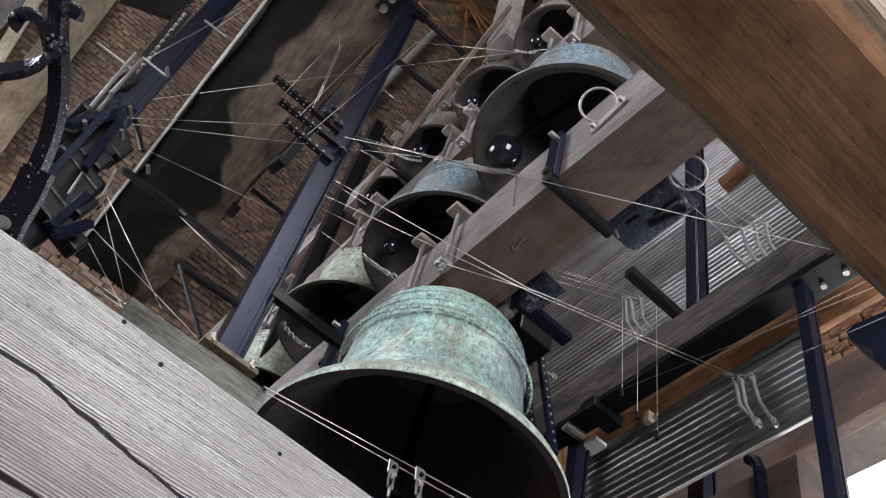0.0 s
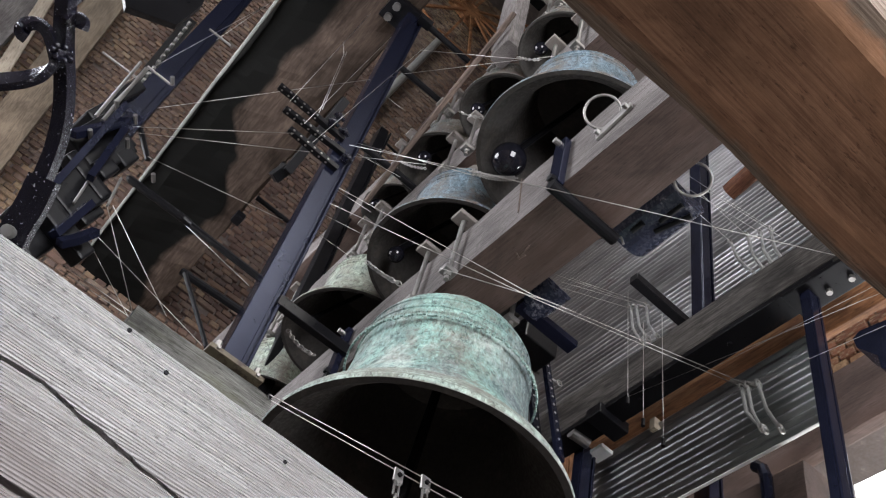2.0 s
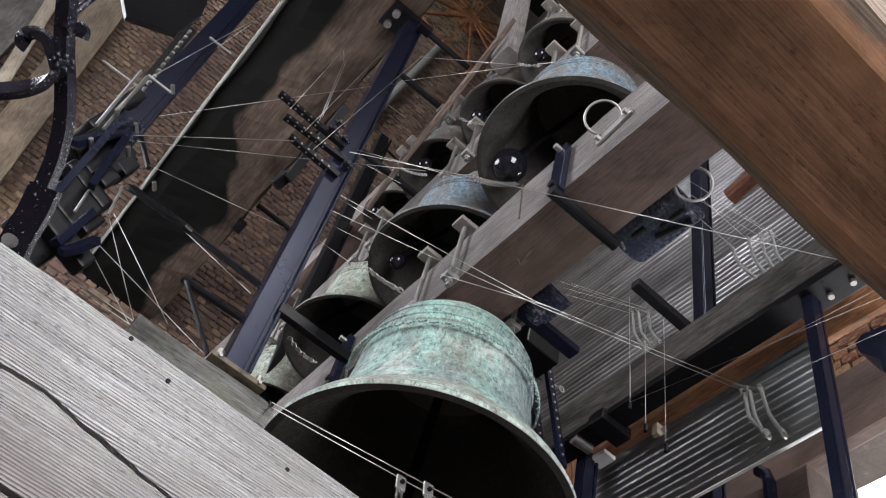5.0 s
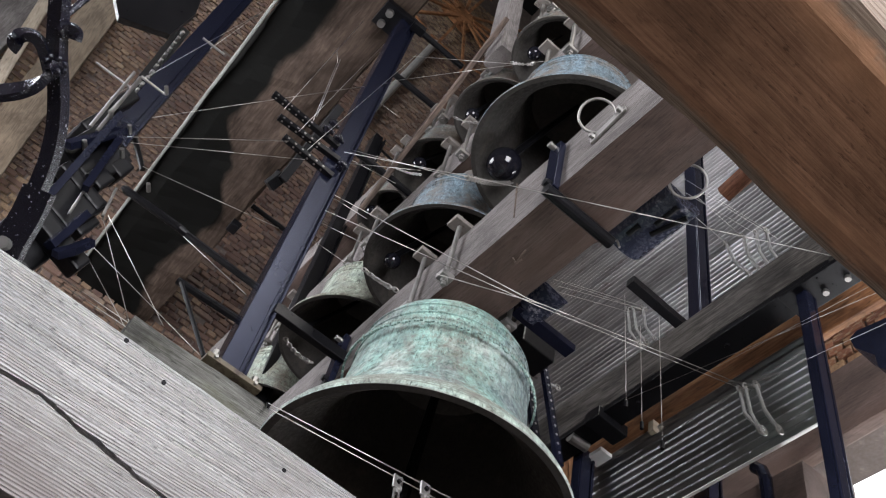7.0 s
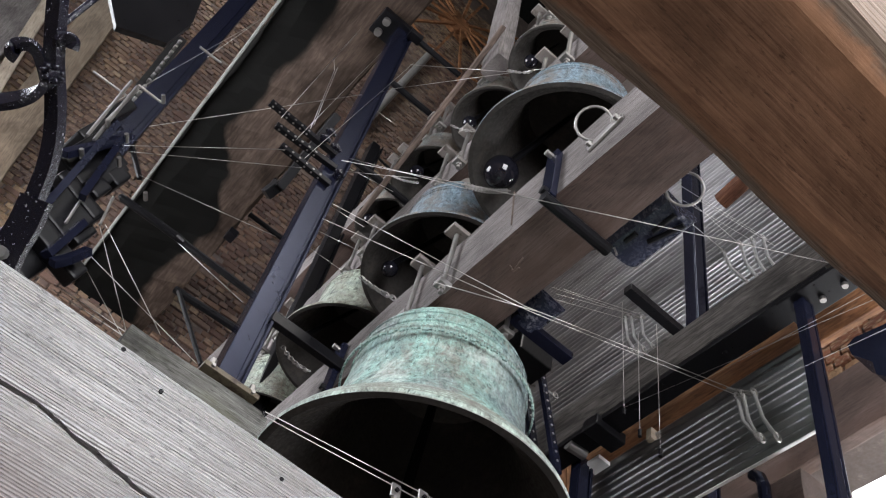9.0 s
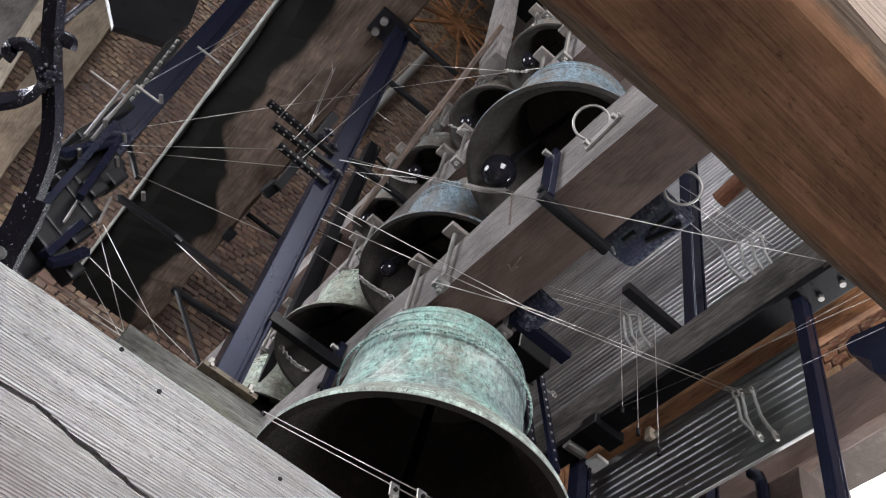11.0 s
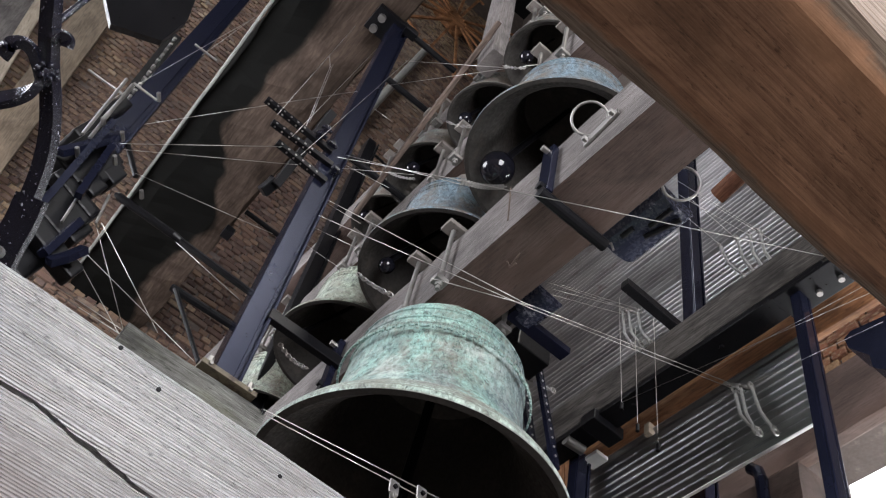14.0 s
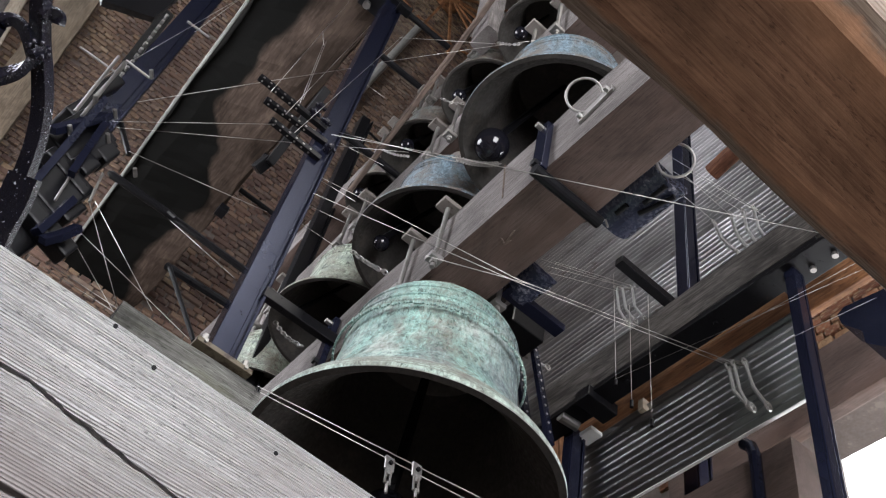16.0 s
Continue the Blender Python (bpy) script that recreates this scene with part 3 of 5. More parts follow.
def bell(d, y, z, beam_z, beam_w, beam_h, mat, label, ball=(-0.62, 0.18), turn=0.0, bolts=True, rim=None, ball_size=0.155, slim=0.0):
    """A bell hung under a beam: shell, crown bar, hanging bolts with their cross plates, clapper, and the chain that pulls it."""
    r = d / 2
    top = holder("bell", pose(BX, y, z, 0, 0, 0), label, "bell", "carillon bells")
    n = 96 if d > 0.7 else 64
    waist = [(a * r * (1 - slim * min(1.0, (b - 0.31) / 0.35)), b * r) for a, b in OUTER[11:]]
    part("shell", lathe(bmesh.new(), waist, n), mat, top, smooth=True, m=pose(0, 0, 0, 0, 0, turn))
    part("rim", lathe(bmesh.new(), [(a * r, b * r) for a, b in OUTER[:12]], n), rim or mat, top, "moulded rim rubbed to brown bronze" if rim else "")
    part("inside", lathe(bmesh.new(), [(a * r * (0.998 - 1.2 * slim * min(1.0, max(0.0, (b - 0.05) / 0.35))), b * r - 0.0005) for a, b in INNER], n), M_INSIDE, top, "inside of the bell, its shade put into a dark colour", smooth=True)
    zt, zb = 1.40 * r, beam_z - z
    bm = bmesh.new()
    tube(bm, [(0, 0, zt), (0, 0, zb)], min(0.13 * d, 0.075), 16)
    part("crown", bm, M_PLATE, top, "dull brown crown block")
    if bolts:
        s = 0.1 * d + 0.01
        for sy in (-1, 1):
            hw = beam_w / 2 + 0.03
            bm = box(bmesh.new(), -hw - 0.045, hw + 0.045, sy * s - 0.035, sy * s + 0.035, zb + beam_h + 0.004, zb + beam_h + 0.03, 0.004)
            part("cross_plate", bm, M_PLATE, top, "dull brown-grey steel cross plate")
            for sx in (-1, 1):
                bm = tube(bmesh.new(), [(sx * hw, sy * s, zb - 0.07), (sx * hw, sy * s, zb + beam_h + 0.06)], 0.011, 8)
                tube(bm, [(sx * hw, sy * s, zb - 0.05), (sx * hw, sy * s, zb - 0.03)], 0.016, 6)
                tube(bm, [(sx * hw, sy * s, zb + beam_h + 0.03), (sx * hw, sy * s, zb + beam_h + 0.05)], 0.016, 6)
                box(bm, sx * hw - 0.03, sx * hw + 0.03, sy * s - 0.025, sy * s + 0.025, zb - 0.03, zb - 0.004, 0.004)
                part("hanging_bolt", bm, M_STEEL, top, "long grey steel bolt with nuts")
    br = ball_size * r
    bx, by = ball[0] * r, ball[1] * r
    cl = part("clapper", tube(bmesh.new(), [(0, 0, 1.25 * r), (bx, by, 0.1 * r)], [0.03 * r, 0.045 * r], 8), M_BLACK, top, "black iron clapper rod")
    bm = bmesh.new()
    bmesh.ops.create_uvsphere(bm, u_segments=24, v_segments=16, radius=br, matrix=Matrix.Translation((bx, by, 0.02 * r)))
    part("clapper_ball", bm, M_BALL, cl, "glossy black clapper ball", smooth=True)
    return top


BIG = bell(1.1, 2.337, 3.70, 4.70, 0.274, 0.33, M_BELL, "largest bell, turquoise-green verdigris over bronze", (0.1, 0.3), rim=M_BELL_RIM, slim=0.08)
rnd = random.Random(3)
for k in range(54):
    a = 2 * math.pi * k / 54
    bm = bmesh.new()
    for j in range(3):
        w, h = rnd.uniform(0.006, 0.013), rnd.uniform(0.012, 0.03)
        box(bm, (j - 1) * 0.012 - w / 2, (j - 1) * 0.012 + w / 2, -0.004, 0.004, -h / 2, h / 2, 0.002)
    part("ornament", bm, M_BELL, BIG, m=Matrix.Rotation(a, 4, "Z") @ pose(0.364, 0, 0.525, 0, -4, 90))
bell(0.824, 1.744, 5.20, 5.95, 0.25, 0.28, M_BELL_BLUE, "large blue-grey bronze bell, mouth open below", (-0.451, 0.483), ball_size=0.185)
bell(0.785, 2.531, 5.135, 5.95, 0.25, 0.28, M_BELL_BLUE, "blue-grey bronze bell with bright worn patches", (-0.579, 0.320), ball_size=0.1)
bell(0.738, 3.36, 5.244, 5.95, 0.25, 0.28, M_BELL_PALE, "pale green bronze bell with brown stains", (-0.638, 0.197), ball_size=0.09)
bell(0.70, 4.25, 5.28, 5.95, 0.25, 0.28, M_BELL_PALE, "pale green bronze bell half hidden in the frame")
bell(0.52, 2.449, 6.513, 7.0, 0.2, 0.24, M_BELL_GREY, "small dull grey bronze bell", (-0.495, 0.332))
bell(0.55, 2.986, 6.50, 7.0, 0.2, 0.24, M_BELL_GREY, "small dull grey bronze bell", (-0.523, 0.038))
bell(0.463, 3.43, 6.50, 7.0, 0.2, 0.24, M_BELL_GREY, "small dull grey bronze bell")
bell(0.498, 1.99, 6.60, 7.0, 0.2, 0.24, M_BELL_GREY, "small dull grey bronze bell near the roof", (-0.446, 0.252))


def channel_post(name, x, y, z0, z1, w, dpt, label, material=M_BLUE, group="steel posts", web=0.012):
    """A built-up steel post standing at (x, y): front face, two flanges and a recessed web."""
    top = holder(name, pose(x, y, z0), label, "post", group)
    h = z1 - z0
    part("face", box(bmesh.new(), -w / 2, w * 0.2, -dpt / 2, -dpt / 2 + web, 0, h, 0.003), material, top)
    part("flange", box(bmesh.new(), w / 2 - web * 1.3, w / 2, -dpt / 2, dpt / 2, 0, h, 0.003), material, top)
    part("flange", box(bmesh.new(), -w / 2, -w / 2 + web, -dpt / 2 + web, dpt / 2, 0, h, 0.002), material, top)
    part("web", box(bmesh.new(), -w / 2 + web, w / 2 - web * 1.3, -dpt / 2 + 0.03, -dpt / 2 + 0.042, 0, h), material, top)
    return top


channel_post("steel_post", 0.707, 3.05, 4.32, 7.86, 0.125, 0.11, "tall dark blue painted steel post on a base plate")
channel_post("steel_post", -0.25, 3.35, 0.0, 8.6, 0.13, 0.11, "dark blue steel post carrying the wire mechanism")
channel_post("steel_post", 1.165, 4.1, 0.0, 8.2, 0.1, 0.1, "dark steel post behind the bells", M_BLACK)
channel_post("steel_post", 3.0, 2.53, 0.0, 8.6, 0.1, 0.1, "dark blue steel post behind the dark beam")
channel_post("steel_post", 2.425, 1.47, 0.0, 5.238, 0.07, 0.05, "dark blue steel post with bolted head")

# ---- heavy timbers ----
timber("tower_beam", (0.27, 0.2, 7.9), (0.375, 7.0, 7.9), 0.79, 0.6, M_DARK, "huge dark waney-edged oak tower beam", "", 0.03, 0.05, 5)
# Pale strip added along the beam's lower edge.
timber("edge_strip", (-0.128, 0.3, 7.885), (-0.025, 7.0, 7.885), 0.025, 0.06, M_STRIP, "pale grey-green strip along the tower beam's edge", "", 0.004, 0.004, 51, category="batten")
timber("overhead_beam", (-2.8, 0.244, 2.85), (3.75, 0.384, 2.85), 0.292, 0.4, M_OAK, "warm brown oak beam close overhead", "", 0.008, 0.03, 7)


def cracked_beam():
    """The grey beam in front: its near face carries two long drying cracks cut into the wood."""
    y0, y1, z0 = 0.0, 0.32, 0.0
    bm = bmesh.new()
    xs = [-2.8, -1.5, -0.8] + [-0.3 + 0.006 * k for k in range(201)] + [1.2, 2.0, 3.75]
    rows = []
    for x in xs:
        z1 = 0.444 - 0.02 * min(max(0.0, x), 0.7) + 0.0012 * noise.noise((x * 22, 5, 5))
        c1 = 0.302 - 0.145 * min(max(0.0, x - 0.05), 0.6) + 0.005 * noise.noise((x * 9, 0, 3)) + 0.0022 * noise.noise((x * 34, 1, 3)) + 0.0009 * noise.noise((x * 90, 1, 3))
        c2 = 0.182 + 0.008 * noise.noise((x * 6, 4, 1)) + 0.003 * noise.noise((x * 35, 2, 3))
        w1 = max(0.001, 0.0029 + 0.0022 * noise.noise((x * 11, 7, 7)) + 0.0009 * noise.noise((x * 70, 2, 7)))
        w2 = max(0.0015, 0.0036 + 0.003 * noise.noise((x * 10, 9, 7)))
        row = []
        marks = ((z0, 0), (c2 - w2, 26), (c2 - 0.4 * w2, 1), (c2 + 0.4 * w2, 1), (c2 + w2, 1), (c1 - w1, 18), (c1 - 0.4 * w1, 1), (c1 + 0.4 * w1, 1), (c1 + w1, 1), (z1, 26))
        deep = {c2 - 0.4 * w2, c2 + 0.4 * w2, c1 - 0.4 * w1, c1 + 0.4 * w1}
        last = z0
        for mark, steps in marks:
            for k in range(1, steps + 1) if steps else (0,):
                z = last + (mark - last) * k / steps if steps else z0
                dy = 0.0012 * noise.noise((x * 3, z * 60, 0)) + 0.003 * noise.noise((x * 2, z * 5, 2))
                near = min(abs(z - c1), abs(z - c2))
                dy += 0.003 * max(0.0, 1 - near / 0.02) ** 2
                if k == steps and mark in deep:
                    dy += 0.2
                e = min(z - z0, z1 - z)
                if e < 0.012:
                    dy += 0.005 * (1 - e / 0.012) ** 2
                row.append(bm.verts.new((x, y0 + dy, z)))
            last = mark
        top = 0.003 * noise.noise((x * 5, 3, 3))
        row.append(bm.verts.new((x, y0 + 0.012, z1 + 0.003 + top)))
        row.append(bm.verts.new((x, y1, z1 + top)))
        row.append(bm.verts.new((x, y1, z0)))
        rows.append(row)
    n = len(rows[0])
    for a, b in zip(rows, rows[1:]):
        for j in range(n):
            bm.faces.new((a[j], a[(j + 1) % n], b[(j + 1) % n], b[j]))
    bm.faces.new(rows[0][::-1])
    bm.faces.new(rows[-1])
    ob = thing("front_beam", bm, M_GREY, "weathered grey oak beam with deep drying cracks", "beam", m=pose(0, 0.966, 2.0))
    for x, z in (NAILS):
        part("nail_hole", tube(bmesh.new(), [(x, -0.001, z), (x, 0.02, z)], 0.0032, 8), M_BLACK, ob)
    return ob


NAILS = ((0.094, 0.4325), (0.345, 0.401), (0.493, 0.424), (0.159, 0.411))
cracked_beam()


def slab(bm, pts, t):
    """A flat plate with the outline pts (in one plane), thickened by the vector t."""
    a = [bm.verts.new(p) for p in pts]
    b = [bm.verts.new(Vector(p) + Vector(t)) for p in pts]
    bm.faces.new(a[::-1])
    bm.faces.new(b)
    for i in range(len(a)):
        j = (i + 1) % len(a)
        bm.faces.new((a[i], a[j], b[j], b[i]))
    return bm


# sill and post block behind the front beam
timber("sill_beam", (-2.8, 3.05, 3.75), (0.93, 3.05, 3.75), 0.3, 0.3, M_BEAM, "heavy grey oak sill beam", "", 0.006, 0.015, 11)
timber("post_block", (0.262, 3.06, 4.05), (0.905, 3.06, 4.05), 0.22, 0.235, M_MOSS, "mossy grey oak block under the steel post", "", 0.008, 0.02, 12, category="block")
plate = holder("base_plate", pose(0.70, 3.02, 4.286), "rusty yellow-brown steel base plate with bolts", "base plate")
part("plate", box(bmesh.new(), -0.13, 0.13, -0.1, 0.1, 0, 0.024, 0.003), M_RUST, plate)
for sx in (-0.095, 0.095):
    part("bolt", tube(bmesh.new(), [(sx, -0.112, 0.012), (sx, -0.09, 0.012)], 0.009, 6), M_STEEL, plate)
    part("bolt", tube(bmesh.new(), [(sx, -0.07, 0.03), (sx, -0.07, 0.07)], 0.014, 6), M_STEEL, plate)


# tie rods between the steel post and the bell beams
def rod(name, pts, r, mat, label, cat, group="", n=10):
    return thing(name, tube(bmesh.new(), pts, r, n), mat, label, cat, group, smooth=False)


for y, z, x0 in ((3.1, 6.35, 0.76), (3.14, 7.43, 0.76), (3.02, 7.92, 0.76)):
    rod("tie_rod", [(x0, y, z), (1.19, y, z)], 0.022, M_BLACK, "black iron tie rod from post to beam", "tie rod", "tie rods")
thing("tie_bar", box(bmesh.new(), 0.75, 1.15, 2.99, 3.03, 4.78, 4.84, 0.004), M_BLACK, "flat black iron bar from post to beam", "tie bar")
rod("tie_rod", [(0.800, 5.550, 8.404), (1.19, 5.55, 8.404)], 0.024, M_BLACK, "short black iron tie rod", "tie rod", "tie rods")
rod("long_rod", [(-0.086, 3.420, 5.318), (-0.062, 3.420, 5.315), (0.245, 3.300, 5.188), (0.288, 3.300, 5.181), (0.658, 3.100, 4.953)], [0.009, 0.021, 0.021, 0.018, 0.018], M_BLACK, "long black iron rod crossing below the tower beam", "rod")
rod("cross_rod", [(0.361, 3.250, 4.848), (0.719, 3.100, 4.719)], 0.019, M_BLACK, "black iron cross rod", "rod")
rod("stay_rod", [(0.375, 3.220, 4.819), (0.588, 3.050, 4.385)], 0.011, M_BLACK, "thin black iron stay", "rod")
for px in ((0.745, 5.417, 7.850), (0.742, 4.753, 7.850)):
    thing("beam_bolt_block", box(bmesh.new(), px[0] - 0.04, px[0] + 0.04, px[1] - 0.05, px[1] + 0.05, px[2], px[2] + 0.07, 0.006), M_BLACK, "small black iron block under the tower beam", "bolt block", "bolt blocks")

# head of the steel post
head = holder("beam_head_bracket", pose(0.66, 3.06, 7.84), "black iron head plate with two bolts", "bracket")
part("plate", box(bmesh.new(), -0.16, 0.1, -0.1, 0.1, 0, 0.05, 0.004), M_BLACK, head)
for sx, sy in ((-0.1, -0.04), (-0.1, 0.06)):
    part("bolt", tube(bmesh.new(), [(sx, sy, -0.03), (sx, sy, 0.0)], 0.028, 10), M_STEEL, head)
part("clip", box(bmesh.new(), 0.06, 0.16, -0.12, -0.06, -0.04, 0.02, 0.004), M_BLACK, head)


# combs on the post
def comb(a, b, w, h):
    n = 6
    top = thing("guide_comb", box(bmesh.new(), 0, span(a, b), -w / 2, w / 2, -h / 2, h / 2, 0.002, aim(a, b)), M_BLACK, "black perforated iron guide bar on the post", "guide bar", "guide bars")
    m = aim(a, b)
    for k in range(n):
        c = m @ Vector((0.025 + 0.045 * k, -w / 2 - 0.001, 0))
        # Pale discs stand in for the bar's holes, which show bright.
        part("hole_disc", tube(bmesh.new(), [c, m @ Vector((0.025 + 0.045 * k, -w / 2 + 0.004, 0))], 0.007, 8), M_WIRE, top)
        part("hole_disc", tube(bmesh.new(), [m @ Vector((0.025 + 0.045 * k, 0, -h / 2 - 0.001)), m @ Vector((0.025 + 0.045 * k, 0, -h / 2 + 0.004))], 0.006, 8), M_WIRE, top)
    return top


comb((0.222, 2.980, 6.107), (0.664, 2.980, 6.092), 0.03, 0.035)
comb((0.311, 2.980, 5.969), (0.699, 2.980, 5.991), 0.03, 0.035)
comb((0.387, 2.980, 5.852), (0.707, 2.980, 5.838), 0.03, 0.035)
thing("comb_holder", box(bmesh.new(), -0.02, 0.540, -0.025, 0.025, -0.025, 0.025, 0.003, aim((0.571, 3.020, 6.447), (0.547, 3.300, 6.026))), M_BLACK, "black iron bar holding the guide bars", "bracket")
thing("comb_block", box(bmesh.new(), -0.04, 0.06, -0.03, 0.03, -0.03, 0.03, 0.004, aim((0.527, 3.350, 6.016), (0.506, 3.400, 5.958))), M_BLACK, "small black iron end block", "bracket")
for q in ((0.577, 2.970, 6.209), (0.639, 2.970, 6.121), (0.722, 2.970, 5.948), (0.561, 2.950, 6.100)):
    bm = tube(bmesh.new(), [Vector(q) + Vector((-0.03, -0.01, 0.0)), Vector(q) + Vector((0.035, -0.01, 0.005))], 0.012, 8)
    tube(bm, [Vector(q) + Vector((0, -0.03, 0.0)), Vector(q) + Vector((0.0, 0.03, 0.0))], 0.02, 6)
    thing("clamp_screw", bm, M_FORGED, "glossy black screw and nut on the post", "screw", "clamp screws")


# ---- wires, chains ----
def wire(a, b, r=0.0026, sag=0.0, mat=None):
    a, b = Vector(a), Vector(b)
    n = 8 if sag else 1
    pts = [a.lerp(b, k / n) - Vector((0, 0, sag * 4 * (k / n) * (1 - k / n))) for k in range(n + 1)]
    return thing("wire", tube(bmesh.new(), pts, r, 6), mat or M_WIRE, "thin taut galvanised pull wire", "wire", "pull wires", smooth=True)


def chain(a, b, sag=0.03, size=0.02):
    a, b = Vector(a), Vector(b)
    n = max(3, int((b - a).length / (size * 1.1)))
    bm = bmesh.new()
    pts = [a.lerp(b, k / n) - Vector((0, 0, sag * 4 * (k / n) * (1 - k / n))) for k in range(n + 1)]
    for k in range(n):
        c, d = (pts[k] + pts[k + 1]) / 2, (pts[k + 1] - pts[k]).normalized()
        s = d.orthogonal().normalized()
        s = s if k % 2 else d.cross(s)
        ring = [c + d * math.cos(t) * size * 0.85 + s * math.sin(t) * size * 0.45 for t in [2 * math.pi * j / 10 for j in range(11)]]
        tube(bm, ring, size * 0.16, 5, cap=False)
    return thing("pull_chain", bm, M_STEEL, "short steel link chain on a clapper", "chain", "clapper chains", smooth=True)


for a, b in (
    ((-0.179, 3.250, 5.667), (0.788, 3.000, 7.083)),
    ((-0.209, 3.250, 5.435), (0.416, 2.950, 5.806)),
    ((-0.177, 3.250, 5.417), (0.534, 2.950, 5.766)),
    ((-0.067, 3.250, 5.329), (0.615, 3.100, 5.385)),
    ((0.305, 2.900, 5.936), (0.496, 3.300, 8.306)),
    ((0.427, 2.900, 5.857), (0.770, 3.300, 8.630)),
    ((0.512, 2.900, 5.776), (0.848, 3.000, 7.577)),
    ((0.427, 3.000, 6.822), (0.475, 2.980, 6.143)),
    ((0.436, 3.020, 6.914), (0.481, 2.980, 6.190)),
    ((0.386, 3.020, 6.982), (0.429, 3.000, 6.827)),
    ((-0.065, 3.300, 4.953), (0.301, 3.400, 4.617)),
    ((-0.121, 3.300, 4.779), (0.351, 3.000, 4.172)),
    ((-0.055, 3.200, 4.439), (0.284, 3.000, 4.262)),
    ((-0.048, 3.200, 4.409), (0.285, 3.000, 4.239)),
    ((-0.054, 3.600, 5.287), (0.430, 3.400, 4.717)),
    ((-0.033, 3.300, 4.775), (0.559, 3.000, 4.333)),
    ((0.274, 3.400, 5.266), (0.628, 3.100, 4.873)),
    ((-0.181, 3.200, 6.401), (-0.085, 3.000, 6.742)),
    ((-0.382, 3.200, 5.528), (-0.093, 2.900, 6.504)),
    ((0.750, 3.054, 6.117), (0.900, 2.320, 5.363)),
    ((0.750, 3.013, 6.205), (0.950, 1.921, 4.881)),
    ((0.750, 2.869, 6.854), (1.000, 1.906, 5.985)),
    ((0.750, 2.713, 6.955), (1.000, 1.908, 5.994)),
    ((1.000, 1.752, 5.772), (1.500, 1.696, 6.555)),
    ((0.800, 3.874, 8.263), (0.900, 3.009, 6.802)),
    ((0.800, 4.410, 8.119), (0.950, 2.715, 5.755)),
    ((0.750, 3.383, 6.229), (0.850, 2.610, 5.216)),
    ((0.652, 2.550, 5.126), (1.246, 1.813, 4.322)),
    ((0.661, 2.612, 5.079), (1.282, 1.805, 4.311)),
    ((0.750, 3.047, 5.546), (0.900, 2.679, 5.143)),
    ((0.750, 3.120, 5.492), (0.900, 2.787, 5.089)),
    ((0.558, 2.358, 5.152), (0.839, 1.707, 4.538)),
    ((0.839, 1.707, 4.538), (1.985, 1.055, 4.601)),
    ((0.986, 2.029, 4.405), (1.303, 1.785, 4.314)),
    ((1.246, 1.813, 4.322), (2.550, 1.921, 5.014)),
    ((1.282, 1.805, 4.311), (2.550, 1.952, 5.020)),
    ((2.000, 2.704, 5.966), (2.900, 2.905, 6.689)),
    ((2.000, 2.643, 5.847), (2.900, 2.957, 6.755)),
    ((2.000, 2.767, 5.939), (2.900, 3.033, 6.775)),
    ((2.000, 2.575, 5.823), (2.900, 2.881, 6.693)),
    ((2.300, 2.083, 6.727), (2.800, 1.841, 6.402)),
    ((2.300, 2.148, 6.704), (2.800, 1.930, 6.466)),
    ((2.300, 1.941, 6.330), (2.800, 2.019, 6.518)),
    ((2.300, 1.982, 6.204), (2.800, 2.128, 6.553)),
    ((2.300, 1.901, 6.316), (2.800, 1.801, 6.298)),
    ((2.300, 2.448, 5.884), (2.300, 2.401, 5.041)),
    ((2.300, 2.323, 5.525), (2.300, 2.296, 4.835)),
    ((2.300, 2.198, 5.492), (2.300, 2.174, 4.642)),
):
    wire(a, b, 0.0016)
for a, b in (((2.300, 2.405, 5.051), (2.300, 1.058, 4.729)), ((2.300, 2.170, 4.739), (2.300, 1.090, 4.558)), ((2.300, 1.901, 4.892), (2.300, 1.047, 4.788))):
    wire(a, b, 0.0009)
for a, b in (((0.659, 2.2, 3.6), (1.045, 1.42, 2.986)), ((0.666, 2.2, 3.584), (1.049, 1.42, 2.963))):
    wire(a, b, 0.0017)
rod("front_bracket", [(0.885, 2.96, 4.283), (0.659, 2.2, 3.6), (0.666, 2.2, 3.584)], 0.004, M_BLACK, "thin black iron bracket holding two front wires", "bracket")

chain((0.833, 1.712, 4.537), (1.151, 1.940, 5.120), 0.02)
chain((0.850, 2.403, 4.647), (0.960, 2.260, 4.484), 0.01)
chain((0.850, 3.004, 4.694), (0.950, 2.839, 4.495), 0.02)
chain((0.920, 2.726, 5.887), (1.000, 2.558, 5.720), 0.015, 0.013)
chain((0.920, 2.215, 5.759), (1.000, 2.123, 5.686), 0.015, 0.013)
chain((0.970, 1.896, 5.955), (1.020, 1.760, 5.801), 0.015, 0.013)


